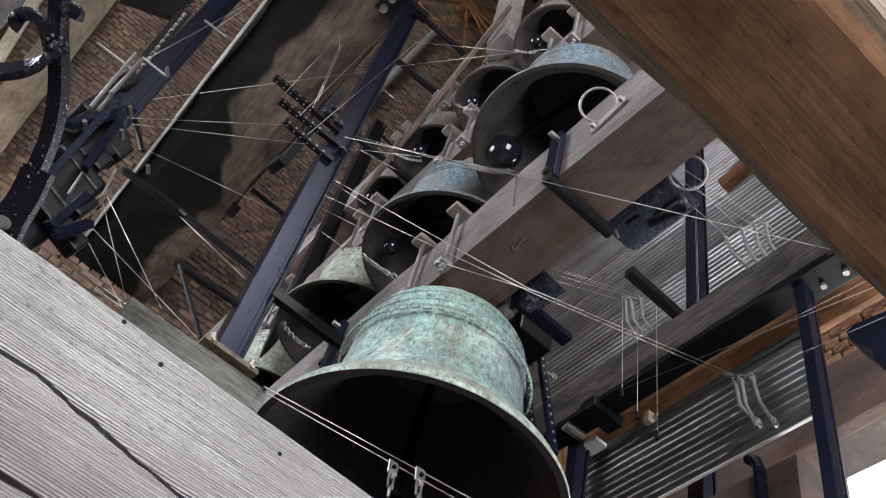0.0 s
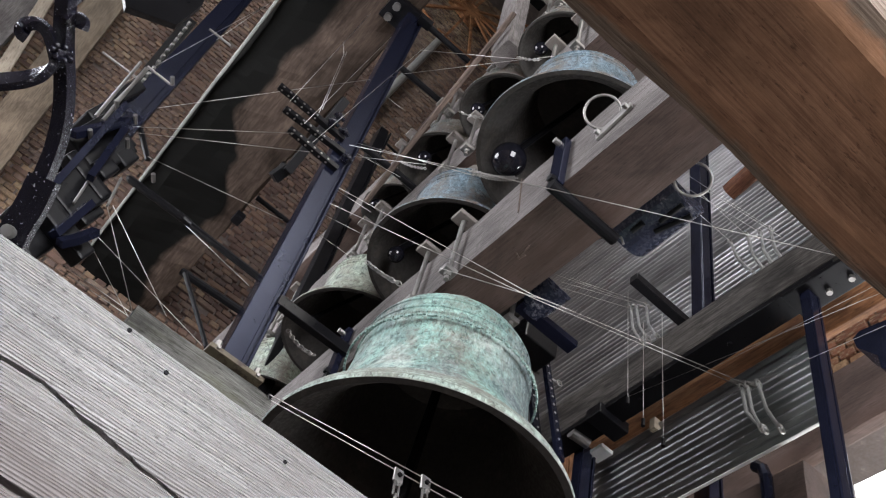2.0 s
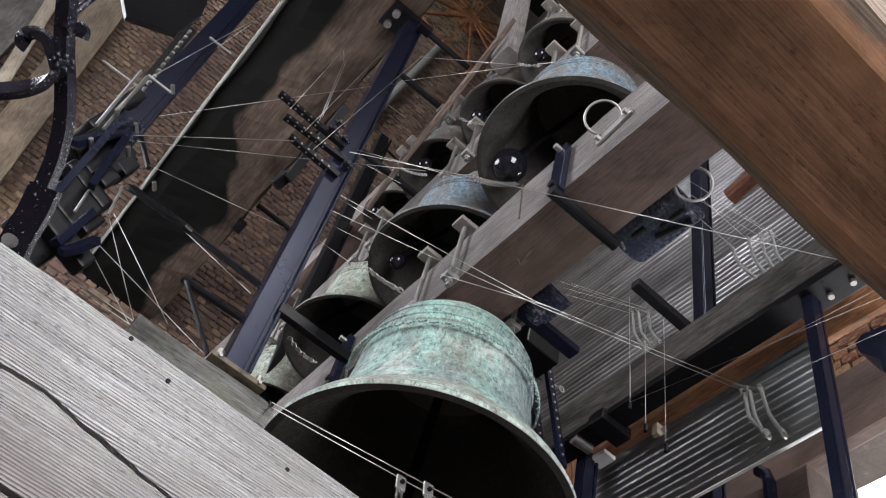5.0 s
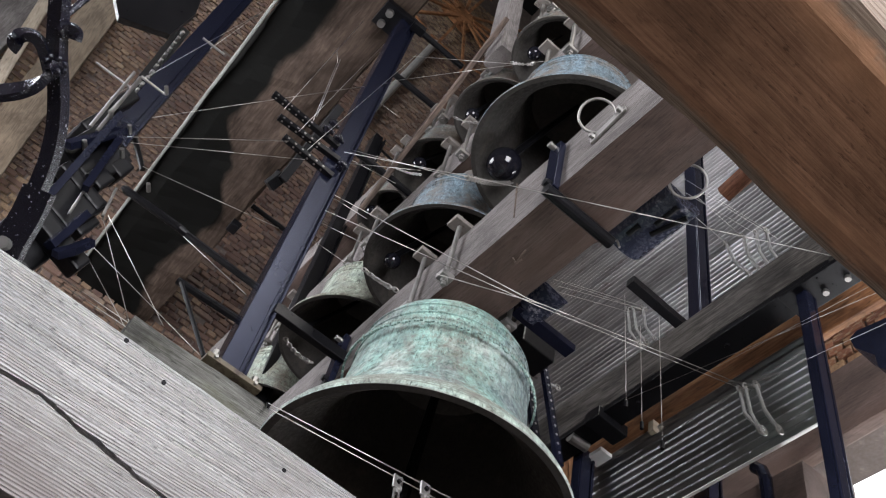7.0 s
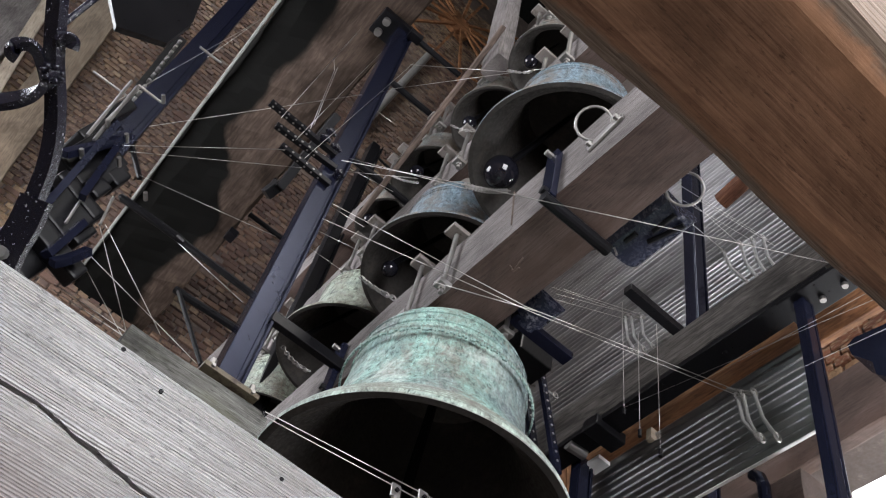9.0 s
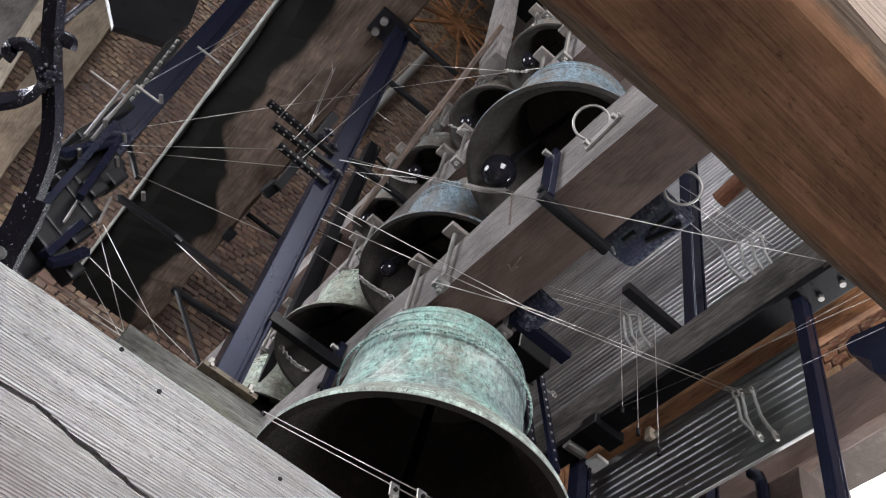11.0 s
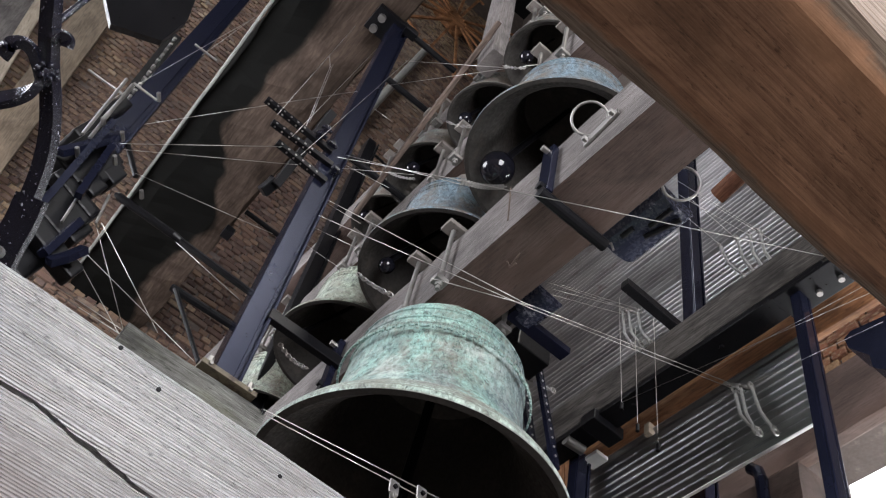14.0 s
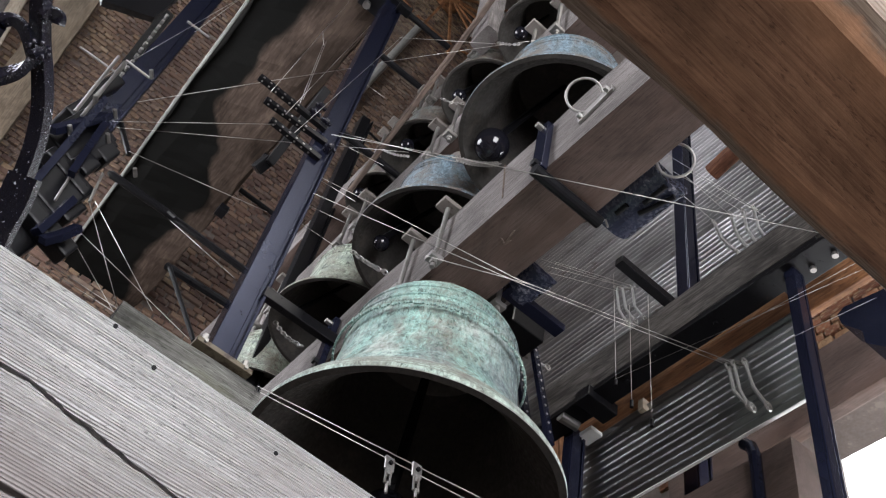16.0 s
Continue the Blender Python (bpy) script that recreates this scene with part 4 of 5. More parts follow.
# clips and turnbuckles on the two front wires
def wire_clip(p, q):
    p, q = Vector(p), Vector(q)
    top = holder("wire_clip", aim(p, q) @ Matrix.Scale(0.78, 4), "small bright steel clip with a turnbuckle", "wire clip", "wire clips")
    n = (q - p).length / 0.78
    part("plate", box(bmesh.new(), -0.01, 0.05, -0.018, 0.018, -0.004, 0.004, 0.003), M_STEEL, top)
    part("bolt", tube(bmesh.new(), [(0.02, 0, -0.012), (0.02, 0, 0.012)], 0.008, 8), M_BLACK, top)
    bm = tube(bmesh.new(), [(0.05, -0.009, 0), (0.11, -0.009, 0)], 0.004, 6)
    tube(bm, [(0.05, 0.009, 0), (0.11, 0.009, 0)], 0.004, 6)
    tube(bm, [(0.045, 0, 0), (0.07, 0, 0)], 0.006, 8)
    tube(bm, [(0.1, 0, 0), (n, 0, 0)], 0.005, 8)
    part("turnbuckle", bm, M_STEEL, top)
    return top


wire_clip((0.9, 1.723, 3.205), (0.901, 1.703, 3.091))
wire_clip((0.934, 1.644, 3.162), (0.937, 1.624, 3.058))


# ---- fittings on the large bell beam ----
def ring_on_plate(x, y0, z0, y1, z1, out):
    top = holder("iron_ring", aim((x, y0, z0), (x, y1, z1), (out, 0, 0)), "grey steel ring on a bolted plate", "ring", "beam rings")
    n = math.hypot(y1 - y0, z1 - z0)
    part("plate", box(bmesh.new(), 0, n, -0.02, 0.02, 0.0, 0.012, 0.003), M_STEEL, top)
    part("bolt", tube(bmesh.new(), [(0.02, 0, 0.01), (0.02, 0, 0.03)], 0.012, 6), M_STEEL, top)
    part("bolt", tube(bmesh.new(), [(n - 0.02, 0, 0.01), (n - 0.02, 0, 0.03)], 0.012, 6), M_STEEL, top)
    return top


rp = ring_on_plate(1.143, 1.43, 4.812, 1.255, 4.842, -1)
rc, rr = Vector((1.100, 1.367, 4.883)), 0.066
part("ring", tube(bmesh.new(), [aim((1.143, 1.43, 4.812), (1.143, 1.255, 4.842), (-1, 0, 0)).inverted() @ (rc + Vector((0.78, -0.6, -0.17)) * math.cos(t) * rr + Vector((0.29, 0.6, -0.58)) * math.sin(t) * rr * 1.1) for t in [2 * math.pi * j / 32 for j in range(33)]], 0.0055, 8, cap=False), M_STEEL, rp, smooth=True)
rc2 = Vector((1.470, 1.270, 4.745))
thing("iron_ring", tube(bmesh.new(), [rc2 + Vector((0.78, -0.6, -0.17)) * math.cos(t) * 0.066 + Vector((0.29, 0.6, -0.58)) * math.sin(t) * 0.07 for t in [2 * math.pi * j / 32 for j in range(33)]], 0.0055, 8, cap=False), M_STEEL, "grey steel ring on the beam's far side", "ring", "beam rings", smooth=True)


def beam_clamp(y, z0, z1):
    """Blue strap on the beam's face with a round black bar below the beam."""
    top = holder("beam_clamp", pose(1.14, y, z0), "blue steel strap clamped on the beam", "clamp", "beam clamps")
    part("strap", box(bmesh.new(), -0.03, 0.0, -0.03, 0.03, 0.0, z1 - z0, 0.003), M_BLUE, top)
    part("bolt", tube(bmesh.new(), [(-0.06, 0, z1 - z0 - 0.03), (0.0, 0, z1 - z0 - 0.03)], 0.013, 8), M_STEEL, top)
    part("bolt", tube(bmesh.new(), [(-0.05, 0, 0.03), (0.0, 0, 0.03)], 0.018, 6), M_BLACK, top)
    part("bar", tube(bmesh.new(), [(-0.04, 0, -0.01), (0.29, 0, -0.01)], 0.025, 14), M_BLACK, top, "round black bar under the beam")
    part("end_hook", tube(bmesh.new(), [(0.29, -0.01, -0.01), (0.31, -0.01, 0.02), (0.315, -0.02, -0.03)], 0.005, 6), M_STEEL, top)
    return top


beam_clamp(1.61, 4.66, 4.98)
beam_clamp(3.045, 4.645, 4.964)

# ---- east side: dark beam, corrugated cladding, cranks ----
timber("dark_beam", (2.43, 1.2, 5.2), (2.43, 6.9, 5.2), 0.135, 0.24, M_SOOT, "dark grey-brown beam with bolted end", "", 0.003, 0.008, 21)
# Black strip and bolts added to make the beam's underside dark.
thing("underside_strip", box(bmesh.new(), 2.362, 2.49, 1.3, 6.9, 5.165, 5.198, 0.003), M_BLACK, "black strip added over the dark beam's underside", "steel flat")
flat = bpy.data.objects["underside_strip"]
for k in range(9):
    part("bolt", tube(bmesh.new(), [(2.425, 1.9 + 0.55 * k, 5.152), (2.425, 1.9 + 0.55 * k, 5.166)], 0.012, 6), M_BLACK, flat)
endp = holder("end_plate", pose(2.43, 1.42, 5.163), "black iron end plate with three bolts", "end plate")
part("plate", box(bmesh.new(), -0.075, 0.075, -0.2, 0.14, -0.02, 0.0, 0.003), M_BLACK, endp)
for sy in (-0.14, -0.03, 0.09):
    part("bolt", tube(bmesh.new(), [(0.02, sy, -0.04), (0.02, sy, -0.02)], 0.014, 8), M_STEEL, endp)
thing("dark_beam_shoe", box(bmesh.new(), 2.33, 2.53, 2.62, 2.72, 5.12, 5.19, 0.006), M_BLACK, "black iron shoe under the dark beam", "beam shoe")
thing("beam_roller", tube(bmesh.new(), [(2.370, 2.867, 5.160), (2.481, 2.857, 5.160)], 0.03, 12), M_STEEL, "grey steel roller under the dark beam", "roller")


def corrugated(name, x, y0, y1, z0, z1, label, pitch=0.06, amp=0.012, slope=0.0, phase=0.0, mat=None):
    """A corrugated sheet standing in the plane x, its waves running level; a true wave, thin as it is."""
    bm = bmesh.new()
    n = int((z1 - z0) / pitch * 16)
    cols = []
    ys = [y0 + (y1 - y0) * k / 16 for k in range(17)]
    for y in ys:
        w = 0.004 * noise.noise((y * 2, phase, 5))
        cols.append([bm.verts.new((x + amp * math.sin(2 * math.pi * k / 16 + phase) + w, y, z0 + (z1 - z0) * k / n + slope * (y - y0))) for k in range(n + 1)])
    for a, b in zip(cols, cols[1:]):
        for k in range(n):
            bm.faces.new((a[k], a[k + 1], b[k + 1], b[k]))
    r = bmesh.ops.extrude_face_region(bm, geom=list(bm.faces))
    for v in (g for g in r["geom"] if isinstance(g, bmesh.types.BMVert)):
        v.co.x += 0.004
    return thing(name, bm, mat or M_SHEET, label, "metal sheet", "corrugated sheets", smooth=True)


zj = (6.95, 8.122, 8.704, 10.15)
GAP = (0.0, 0.0125, 0.009, 0.0)
for k in range(3):
    corrugated("corrugated_sheet", 3.70, 1.95, 6.1, zj[k] + GAP[k], zj[k + 1] - GAP[k + 1], "galvanised corrugated sheet cladding with level ribs", amp=0.023, phase=k * 1.3)
corrugated("corrugated_sheet", 2.66, 1.62, 3.06, 4.70, 5.245, "dull galvanised corrugated sheet below the plank", pitch=0.05, amp=0.01, phase=0.4, mat=M_SHEET_LOWER)
# The bright line under the sheet is put into this strip's white colour.
thing("sheet_edge", box(bmesh.new(), 2.652, 2.668, 1.62, 3.0, 4.688, 4.694, 0.002), M_WHITE, "white strip under the metal sheet, its brightness painted", "sheet edge")
timber("orange_plank", (2.70, 1.2, 5.21), (2.70, 3.1, 5.21), 0.05, 0.32, M_ORANGE, "orange-brown plank above the metal sheet", "", 0.006, 0.01, 23, category="plank")
thing("wood_chock", box(bmesh.new(), -0.02, 0.03, -0.014, 0.022, -0.035, 0.04, 0.003, Matrix.Translation((2.645, 2.555, 5.225))), M_PALE, "small pale new wood chock", "chock")
thing("white_bracket", box(bmesh.new(), -0.05, 0.03, -0.06, 0.05, -0.012, 0.012, 0.003, Matrix.Translation((2.600, 2.889, 5.189))), M_WHITE, "small white painted bracket", "bracket")
channel_post("steel_post", 2.550, 2.95, 0.0, 5.216, 0.09, 0.07, "short dark blue steel post below the dark beam")
timber("lower_beam", (2.9, 1.82, 4.2), (2.9, 7.0, 4.2), 0.3, 0.46, M_SOFFIT, "brown-grey timber below the metal sheet", "", 0.005, 0.012, 24)
rod("bent_pipe", [(2.730, 2.042, 4.730), (2.730, 2.006, 4.691), (2.730, 1.992, 4.638), (2.730, 1.992, 4.346)], 0.028, M_BLUE, "bent dark blue pipe", "pipe")
timber("side_rail", (3.680, 2.138, 7.104), (3.680, 1.505, 6.950), 0.12, 0.12, M_ORANGE, "orange-brown timber rail by the brick wall", "", 0.004, 0.01, 25)
timber("plain_rail", (3.690, 3.3, 5.612), (3.690, 1.631, 5.696), 0.1, 0.49, M_SOFFIT, "grey-brown timber above the belfry opening", "", 0.006, 0.012, 26)
bl = thing("steel_box", slab(bmesh.new(), [(2.350, 1.276, 4.657), (2.350, 1.244, 4.675), (2.350, 0.950, 4.620), (2.350, 1.027, 4.262), (2.350, 1.194, 4.435), (2.350, 1.196, 4.503), (2.350, 1.268, 4.599)], (0.12, 0.0, 0.0)), M_BLUE, "dark blue painted steel bracket head", "bracket")

for k in range(4):
    timber("wall_slat", (3.700, 4.486, 6.498) if k == 0 else Vector((3.700, 4.486, 6.498)) + Vector((0, -0.06 * k, 0)), Vector((3.700, 4.542, 7.088)) + Vector((0, -0.06 * k, 0)), 0.05, 0.03, M_ORANGE, "upright orange-brown slat on the wall", "wall slats", 0.003, 0.004, 27 + k, up=(-1, 0, 0), category="slat")

timber("rust_red_block", (3.620, 2.749, 8.666), (3.620, 2.496, 8.714), 0.13, 0.12, M_RED, "red-brown timber block on the cladding", "", 0.006, 0.02, 61, category="block")

# bars and struts east of the large bell
bm = box(bmesh.new(), 0, 0.476, -0.03, 0.03, -0.03, 0.03, 0.003, aim((2.431, 2.550, 6.228), (2.905, 2.550, 6.216)))
thing("black_bar", bm, M_BLACK, "square black iron bar", "bar")


def strut(a, b, w, label):
    top = thing("strut", flat_bar(bmesh.new(), [a, b], w, 0.02, (1, 0.2, 0)), M_BLUE, label, "strut", "frame struts")
    m, n = aim(a, b), int(span(a, b) / 0.06)
    for k in range(1, n):
        c = Vector(a).lerp(Vector(b), k / n)
        part("hole_rim", tube(bmesh.new(), [c + Vector((0, -0.014, 0)), c + Vector((0, 0.014, 0))], 0.006, 6), M_STEEL, top)
    return top


strut((1.900, 2.641, 5.430), (1.900, 2.347, 4.335), 0.045, "perforated dark blue steel strut beside the bell")
strut((1.950, 2.846, 5.614), (1.950, 2.583, 4.638), 0.05, "perforated dark blue steel strut beside the bell")
thing("bearing_bar", box(bmesh.new(), 0, 0.316, -0.03, 0.03, -0.018, 0.018, 0.003, aim((1.460, 2.200, 4.792), (1.775, 2.200, 4.788))), M_BLUE, "dark blue steel bar with a bearing", "bearing bar")
thing("bearing_box", box(bmesh.new(), -0.09, 0.1, -0.02, 0.12, -0.09, 0.05, 0.008, Matrix.Translation((1.752, 2.420, 5.020))), M_BLACK, "black iron bearing box below the bar", "bearing box")
bm = bmesh.new()
for k, q in enumerate(((1.750, 2.473, 5.352), (1.750, 2.421, 5.343), (1.800, 2.399, 5.295), (1.850, 2.529, 5.171), (1.850, 2.466, 5.063), (1.850, 2.562, 5.134), (1.850, 2.574, 4.985))):
    c = Vector(q)
    tube(bm, [c + Vector((0.03 * math.cos(t), 0.005 * k, 0.03 * math.sin(t))) for t in [2 * math.pi * j / 14 for j in range(12)]], 0.005, 6)
    tube(bm, [c + Vector((-0.04, 0, -0.02)), c + Vector((0.05, 0.0, 0.01))], 0.007, 6)
thing("wire_shackles", bm, M_STEEL, "tangle of small steel shackles and screws", "shackles", smooth=True)


def shell_plate(cx, y0, y1, cz, r, label):
    """A curved sheet-steel guard along y, open below."""
    bm = bmesh.new()
    rows = [[bm.verts.new((cx + r * math.cos(t), y, cz + 0.8 * r * math.sin(t))) for t in [math.pi * (0.95 + 1.0 * k / 14) for k in range(15)]] for y in (y0, (y0 + y1) / 2, y1)]
    for a, b in zip(rows, rows[1:]):
        for k in range(14):
            bm.faces.new((a[k], a[k + 1], b[k + 1], b[k]))
    for rw in (rows[0], rows[-1]):
        bm.faces.new(rw)
    return thing("hammer_guard", bm, M_GUARD, label, "guard", smooth=False)


gq = (1.603, 1.538, 4.950)
shell_plate(gq[0], gq[1] - 0.12, gq[1] + 0.2, 4.98, 0.11, "blue-grey steel hammer housing with scuffed paint")
thing("guard_bracket", box(bmesh.new(), 1.41, gq[0] + 0.05, gq[1] - 0.02, gq[1] + 0.02, 4.96, 4.985, 0.003), M_BLACK, "black iron bracket holding the hammer housing", "bracket")
gq2 = (1.527, 2.079, 4.800)
shell_plate(gq2[0], gq2[1] - 0.05, gq2[1] + 0.12, 4.82, 0.07, "small blue-grey steel housing")
for (a, b) in (((1.598, 1.546, 4.89), (1.597, 1.431, 4.89)), ((1.619, 1.595, 4.89), (1.657, 1.442, 4.89)), ((1.560, 1.660, 4.895), (1.560, 1.6, 4.895))):
    rod("housing_pin", [a, b], 0.012, M_BLACK, "short black pin of the hammer housing", "pin", "housing pins", 8)


def crank(pts, r=0.011):
    """A bent crank of round bar, with an eye at each end."""
    top = thing("bell_crank", tube(bmesh.new(), pts, r, 8), M_PALEMETAL, "pale grey bent steel crank on the wires", "crank", "bell cranks", smooth=True)
    for p in (pts[0], pts[-1]):
        p = Vector(p)
        part("eye", tube(bmesh.new(), [p + Vector((0.02 * math.cos(t), 0.0, 0.02 * math.sin(t))) for t in [2 * math.pi * j / 12 for j in range(13)]], 0.006, 6, cap=False), M_STEEL, top)
    return top


EYE_POINT = Vector((0, 0, 1.6))


def three(a, b, c):
    a, b, c = Vector(a), Vector(b), Vector(c)
    return [a, a.lerp(b, 0.6), b, b.lerp(c, 0.5) + (b - a) * 0.05, c]


for a, b, c in (
    ((2.800, 2.147, 6.583), (2.800, 2.104, 6.380), (2.800, 2.003, 6.147)),
    ((2.800, 2.025, 6.541), (2.800, 1.999, 6.322), (2.800, 1.939, 6.137)),
    ((2.800, 1.936, 6.484), (2.800, 1.927, 6.298), (2.800, 1.869, 6.089)),
    ((2.800, 1.868, 6.446), (2.800, 1.855, 6.242), (2.800, 1.795, 6.053)),
    ((2.900, 3.051, 6.819), (2.900, 3.022, 6.577), (2.900, 2.945, 6.397)),
    ((2.900, 2.998, 6.776), (2.900, 2.962, 6.541), (2.900, 2.878, 6.357)),
    ((2.900, 2.911, 6.717), (2.900, 2.884, 6.502), (2.900, 2.803, 6.322)),
    ((2.600, 3.469, 6.252), (2.600, 3.414, 6.131), (2.600, 3.306, 6.006)),
    ((2.550, 1.947, 5.002), (2.550, 1.931, 4.843), (2.550, 1.847, 4.690)),
    ((2.550, 1.916, 4.996), (2.550, 1.901, 4.834), (2.550, 1.863, 4.709)),
    ((2.550, 1.859, 4.971), (2.550, 1.829, 4.798), (2.550, 1.770, 4.646)),
):
    crank(three(a, b, c), 0.009)
    d = (Vector(b) - EYE_POINT).normalized()
    back = 3.69 if b[2] > 5.5 else 2.66
    rod("crank_bracket", [b, Vector(b) + d * (back - b[0]) / d.x], 0.006, M_BLACK, "thin black iron bracket behind a crank", "bracket", "crank brackets", 6)
rod("crank_shaft", [(2.560, 2.005, 5.101), (2.560, 1.855, 4.963)], 0.012, M_STEEL, "short steel shaft carrying cranks", "shaft", "crank shafts", 8)
rod("crank_shaft", [(2.910, 3.083, 6.867), (2.910, 2.890, 6.686)], 0.012, M_STEEL, "short steel shaft carrying cranks", "shaft", "crank shafts", 8)
for q in ((2.300, 2.401, 5.041), (2.300, 2.296, 4.835), (2.300, 2.174, 4.642)):
    q = Vector(q)
    rod("wire_end", [q, q - Vector((0, 0, 0.04))], 0.01, M_BLACK, "small black fitting at a wire's end", "wire end", "wire ends", 6)

# ---- west side: post mechanism, forged iron, rafters ----
mech = holder("wire_mechanism", pose(0, 0, 0), "black iron wire mechanism bolted to the steel post", "mechanism")
for (q, sx, sy, sz) in (
    ((-0.260, 3.200, 5.050), 0.11, 0.12, 0.13), ((-0.205, 3.200, 4.757), 0.1, 0.1, 0.12), ((-0.316, 3.200, 5.251), 0.07, 0.09, 0.09), ((-0.235, 3.200, 4.566), 0.1, 0.07, 0.1),
    ((-0.206, 3.150, 5.099), 0.05, 0.05, 0.1), ((-0.316, 3.250, 4.886), 0.05, 0.06, 0.09), ((-0.128, 3.200, 4.735), 0.06, 0.05, 0.06), ((-0.211, 3.200, 4.439), 0.08, 0.06, 0.08), ((-0.327, 3.200, 5.546), 0.035, 0.05, 0.08), ((-0.173, 3.100, 4.913), 0.045, 0.04, 0.05), ((-0.140, 3.150, 5.082), 0.04, 0.06, 0.05), ((-0.205, 3.120, 4.826), 0.12, 0.04, 0.03), ((-0.135, 3.100, 4.483), 0.14, 0.05, 0.04),
):
    part("block", box(bmesh.new(), -sx, sx, -sy, sy, -sz, sz, 0.012, Matrix.Translation(q) @ pose(0, 0, 0, 8, 12, 10)), M_BLACK, mech)
for a, b, w in (
    ((-0.351, 3.000, 4.868), (-0.208, 3.000, 5.209), 0.05), ((-0.144, 3.000, 4.357), (-0.116, 3.000, 4.605), 0.045), ((-0.181, 3.000, 4.722), (-0.206, 3.000, 5.092), 0.035),
    ((-0.264, 3.000, 4.497), (-0.272, 2.980, 5.212), 0.03), ((-0.108, 3.000, 4.338), (-0.031, 3.000, 4.498), 0.04),
):
    part("lever", flat_bar(bmesh.new(), [a, Vector(a).lerp(Vector(b), 0.5) + Vector((0, 0, -0.015)), b], w, 0.03, (0, 0.3, 1)), M_BLUE, mech, "dark blue steel lever")
for a, b, r in (
    ((-0.334, 3.000, 5.049), (-0.357, 3.000, 5.546), 0.008), ((-0.301, 3.000, 5.052), (-0.322, 3.000, 5.539), 0.008), ((-0.525, 3.100, 5.558), (-0.317, 3.100, 5.564), 0.006), ((-0.334, 3.100, 5.686), (-0.201, 3.100, 5.685), 0.007),
    ((-0.240, 3.100, 6.286), (-0.100, 3.100, 6.291), 0.007), ((-0.321, 3.050, 5.264), (-0.318, 3.050, 5.587), 0.008), ((-0.168, 3.050, 4.599), (-0.184, 3.050, 4.774), 0.006), ((-0.061, 3.050, 4.699), (-0.090, 3.050, 4.886), 0.006),
):
    part("pin", tube(bmesh.new(), [a, b], r, 8), M_STEEL, mech, "bright steel pin")
for q in ((-0.302, 2.980, 5.170), (-0.203, 2.980, 5.168), (-0.162, 2.980, 5.010), (-0.200, 3.050, 5.652), (-0.297, 2.980, 4.913), (0.014, 3.300, 5.289)):
    q = Vector(q)
    part("nut", tube(bmesh.new(), [q + Vector((-0.012, -0.02, 0)), q + Vector((0.012, 0.02, 0))], 0.011, 6), M_STEEL, mech, "bright steel nut")
rack = thing("perforated_rail", flat_bar(bmesh.new(), [(-0.327, 3.410, 5.699), (-0.372, 3.410, 6.708)], 0.07, 0.02, (1, 0, 0)), M_BLACK, "black perforated rail along the steel post", "rail")
for k in range(12):
    c = Vector((-0.326, 3.390, 5.874)).lerp(Vector((-0.363, 3.390, 6.623)), k / 11)
    part("stud", tube(bmesh.new(), [c + Vector((0, -0.02, 0)), c + Vector((0, 0.01, 0))], 0.011, 6), M_STEEL, rack)
rod("post_stay", [(-0.195, 3.385, 5.637), (-0.060, 3.400, 5.481)], 0.014, M_BLACK, "thin black iron stay", "stay")

iron = holder("forged_iron_scroll", pose(0, 0, 0), "black painted wrought-iron scroll bracket", "ironwork")
DI = (0.72, -0.35, -0.25)
bm = flat_bar(bmesh.new(), smooth_line([(-0.399, 1.391, 3.515), (-0.362, 1.444, 3.482), (-0.322, 1.496, 3.449), (-0.277, 1.544, 3.417), (-0.238, 1.589, 3.383), (-0.214, 1.624, 3.354), (-0.195, 1.660, 3.322), (-0.180, 1.698, 3.287), (-0.166, 1.736, 3.249), (-0.154, 1.773, 3.210), (-0.143, 1.815, 3.164), (-0.129, 1.869, 3.101), (-0.15, 1.45, 2.75), (-0.12, 1.2, 2.44)]), 0.036, 0.03, DI)
part("stem", bm, M_FORGED, iron)
bm = flat_bar(bmesh.new(), smooth_line([(-0.173, 1.687, 3.270), (-0.159, 1.729, 3.228), (-0.151, 1.768, 3.186), (-0.139, 1.808, 3.141), (-0.130, 1.863, 3.075)]), 0.075, 0.02, DI)
part("leaf", bm, M_FORGED, iron)
bm = flat_bar(bmesh.new(), smooth_line([(-0.313, 1.483, 3.409), (-0.303, 1.502, 3.395), (-0.306, 1.523, 3.377), (-0.318, 1.543, 3.357), (-0.340, 1.563, 3.335), (-0.387, 1.593, 3.298)]), 0.034, 0.022, (0.1, -0.3, 1))
part("lower_scroll", bm, M_FORGED, iron)
bm = flat_bar(bmesh.new(), smooth_line([(-0.310, 1.528, 3.424), (-0.334, 1.510, 3.435), (-0.358, 1.495, 3.443), (-0.380, 1.490, 3.443), (-0.396, 1.495, 3.435), (-0.404, 1.506, 3.424), (-0.399, 1.518, 3.416), (-0.385, 1.520, 3.417)]), 0.022, 0.026, (0.1, -1, 0.4))
part("upper_scroll", bm, M_FORGED, iron)
bm = flat_bar(bmesh.new(), smooth_line([(-0.343, 1.448, 3.458), (-0.334, 1.434, 3.470), (-0.316, 1.433, 3.473), (-0.309, 1.447, 3.464)]), 0.022, 0.02, (0.1, -1, 0.4))
part("side_scroll", bm, M_FORGED, iron)
bm = bmesh.new()
for k in range(7):
    a = 2 * math.pi * k / 7
    c = Vector((-0.306, 1.487, 3.407)) + Vector((0.022 * math.cos(a), 0, 0.022 * math.sin(a)))
    bmesh.ops.create_icosphere(bm, subdivisions=1, radius=0.009, matrix=Matrix.Translation(c))
part("collar", bm, M_FORGED, iron, "lumpy forged collar")
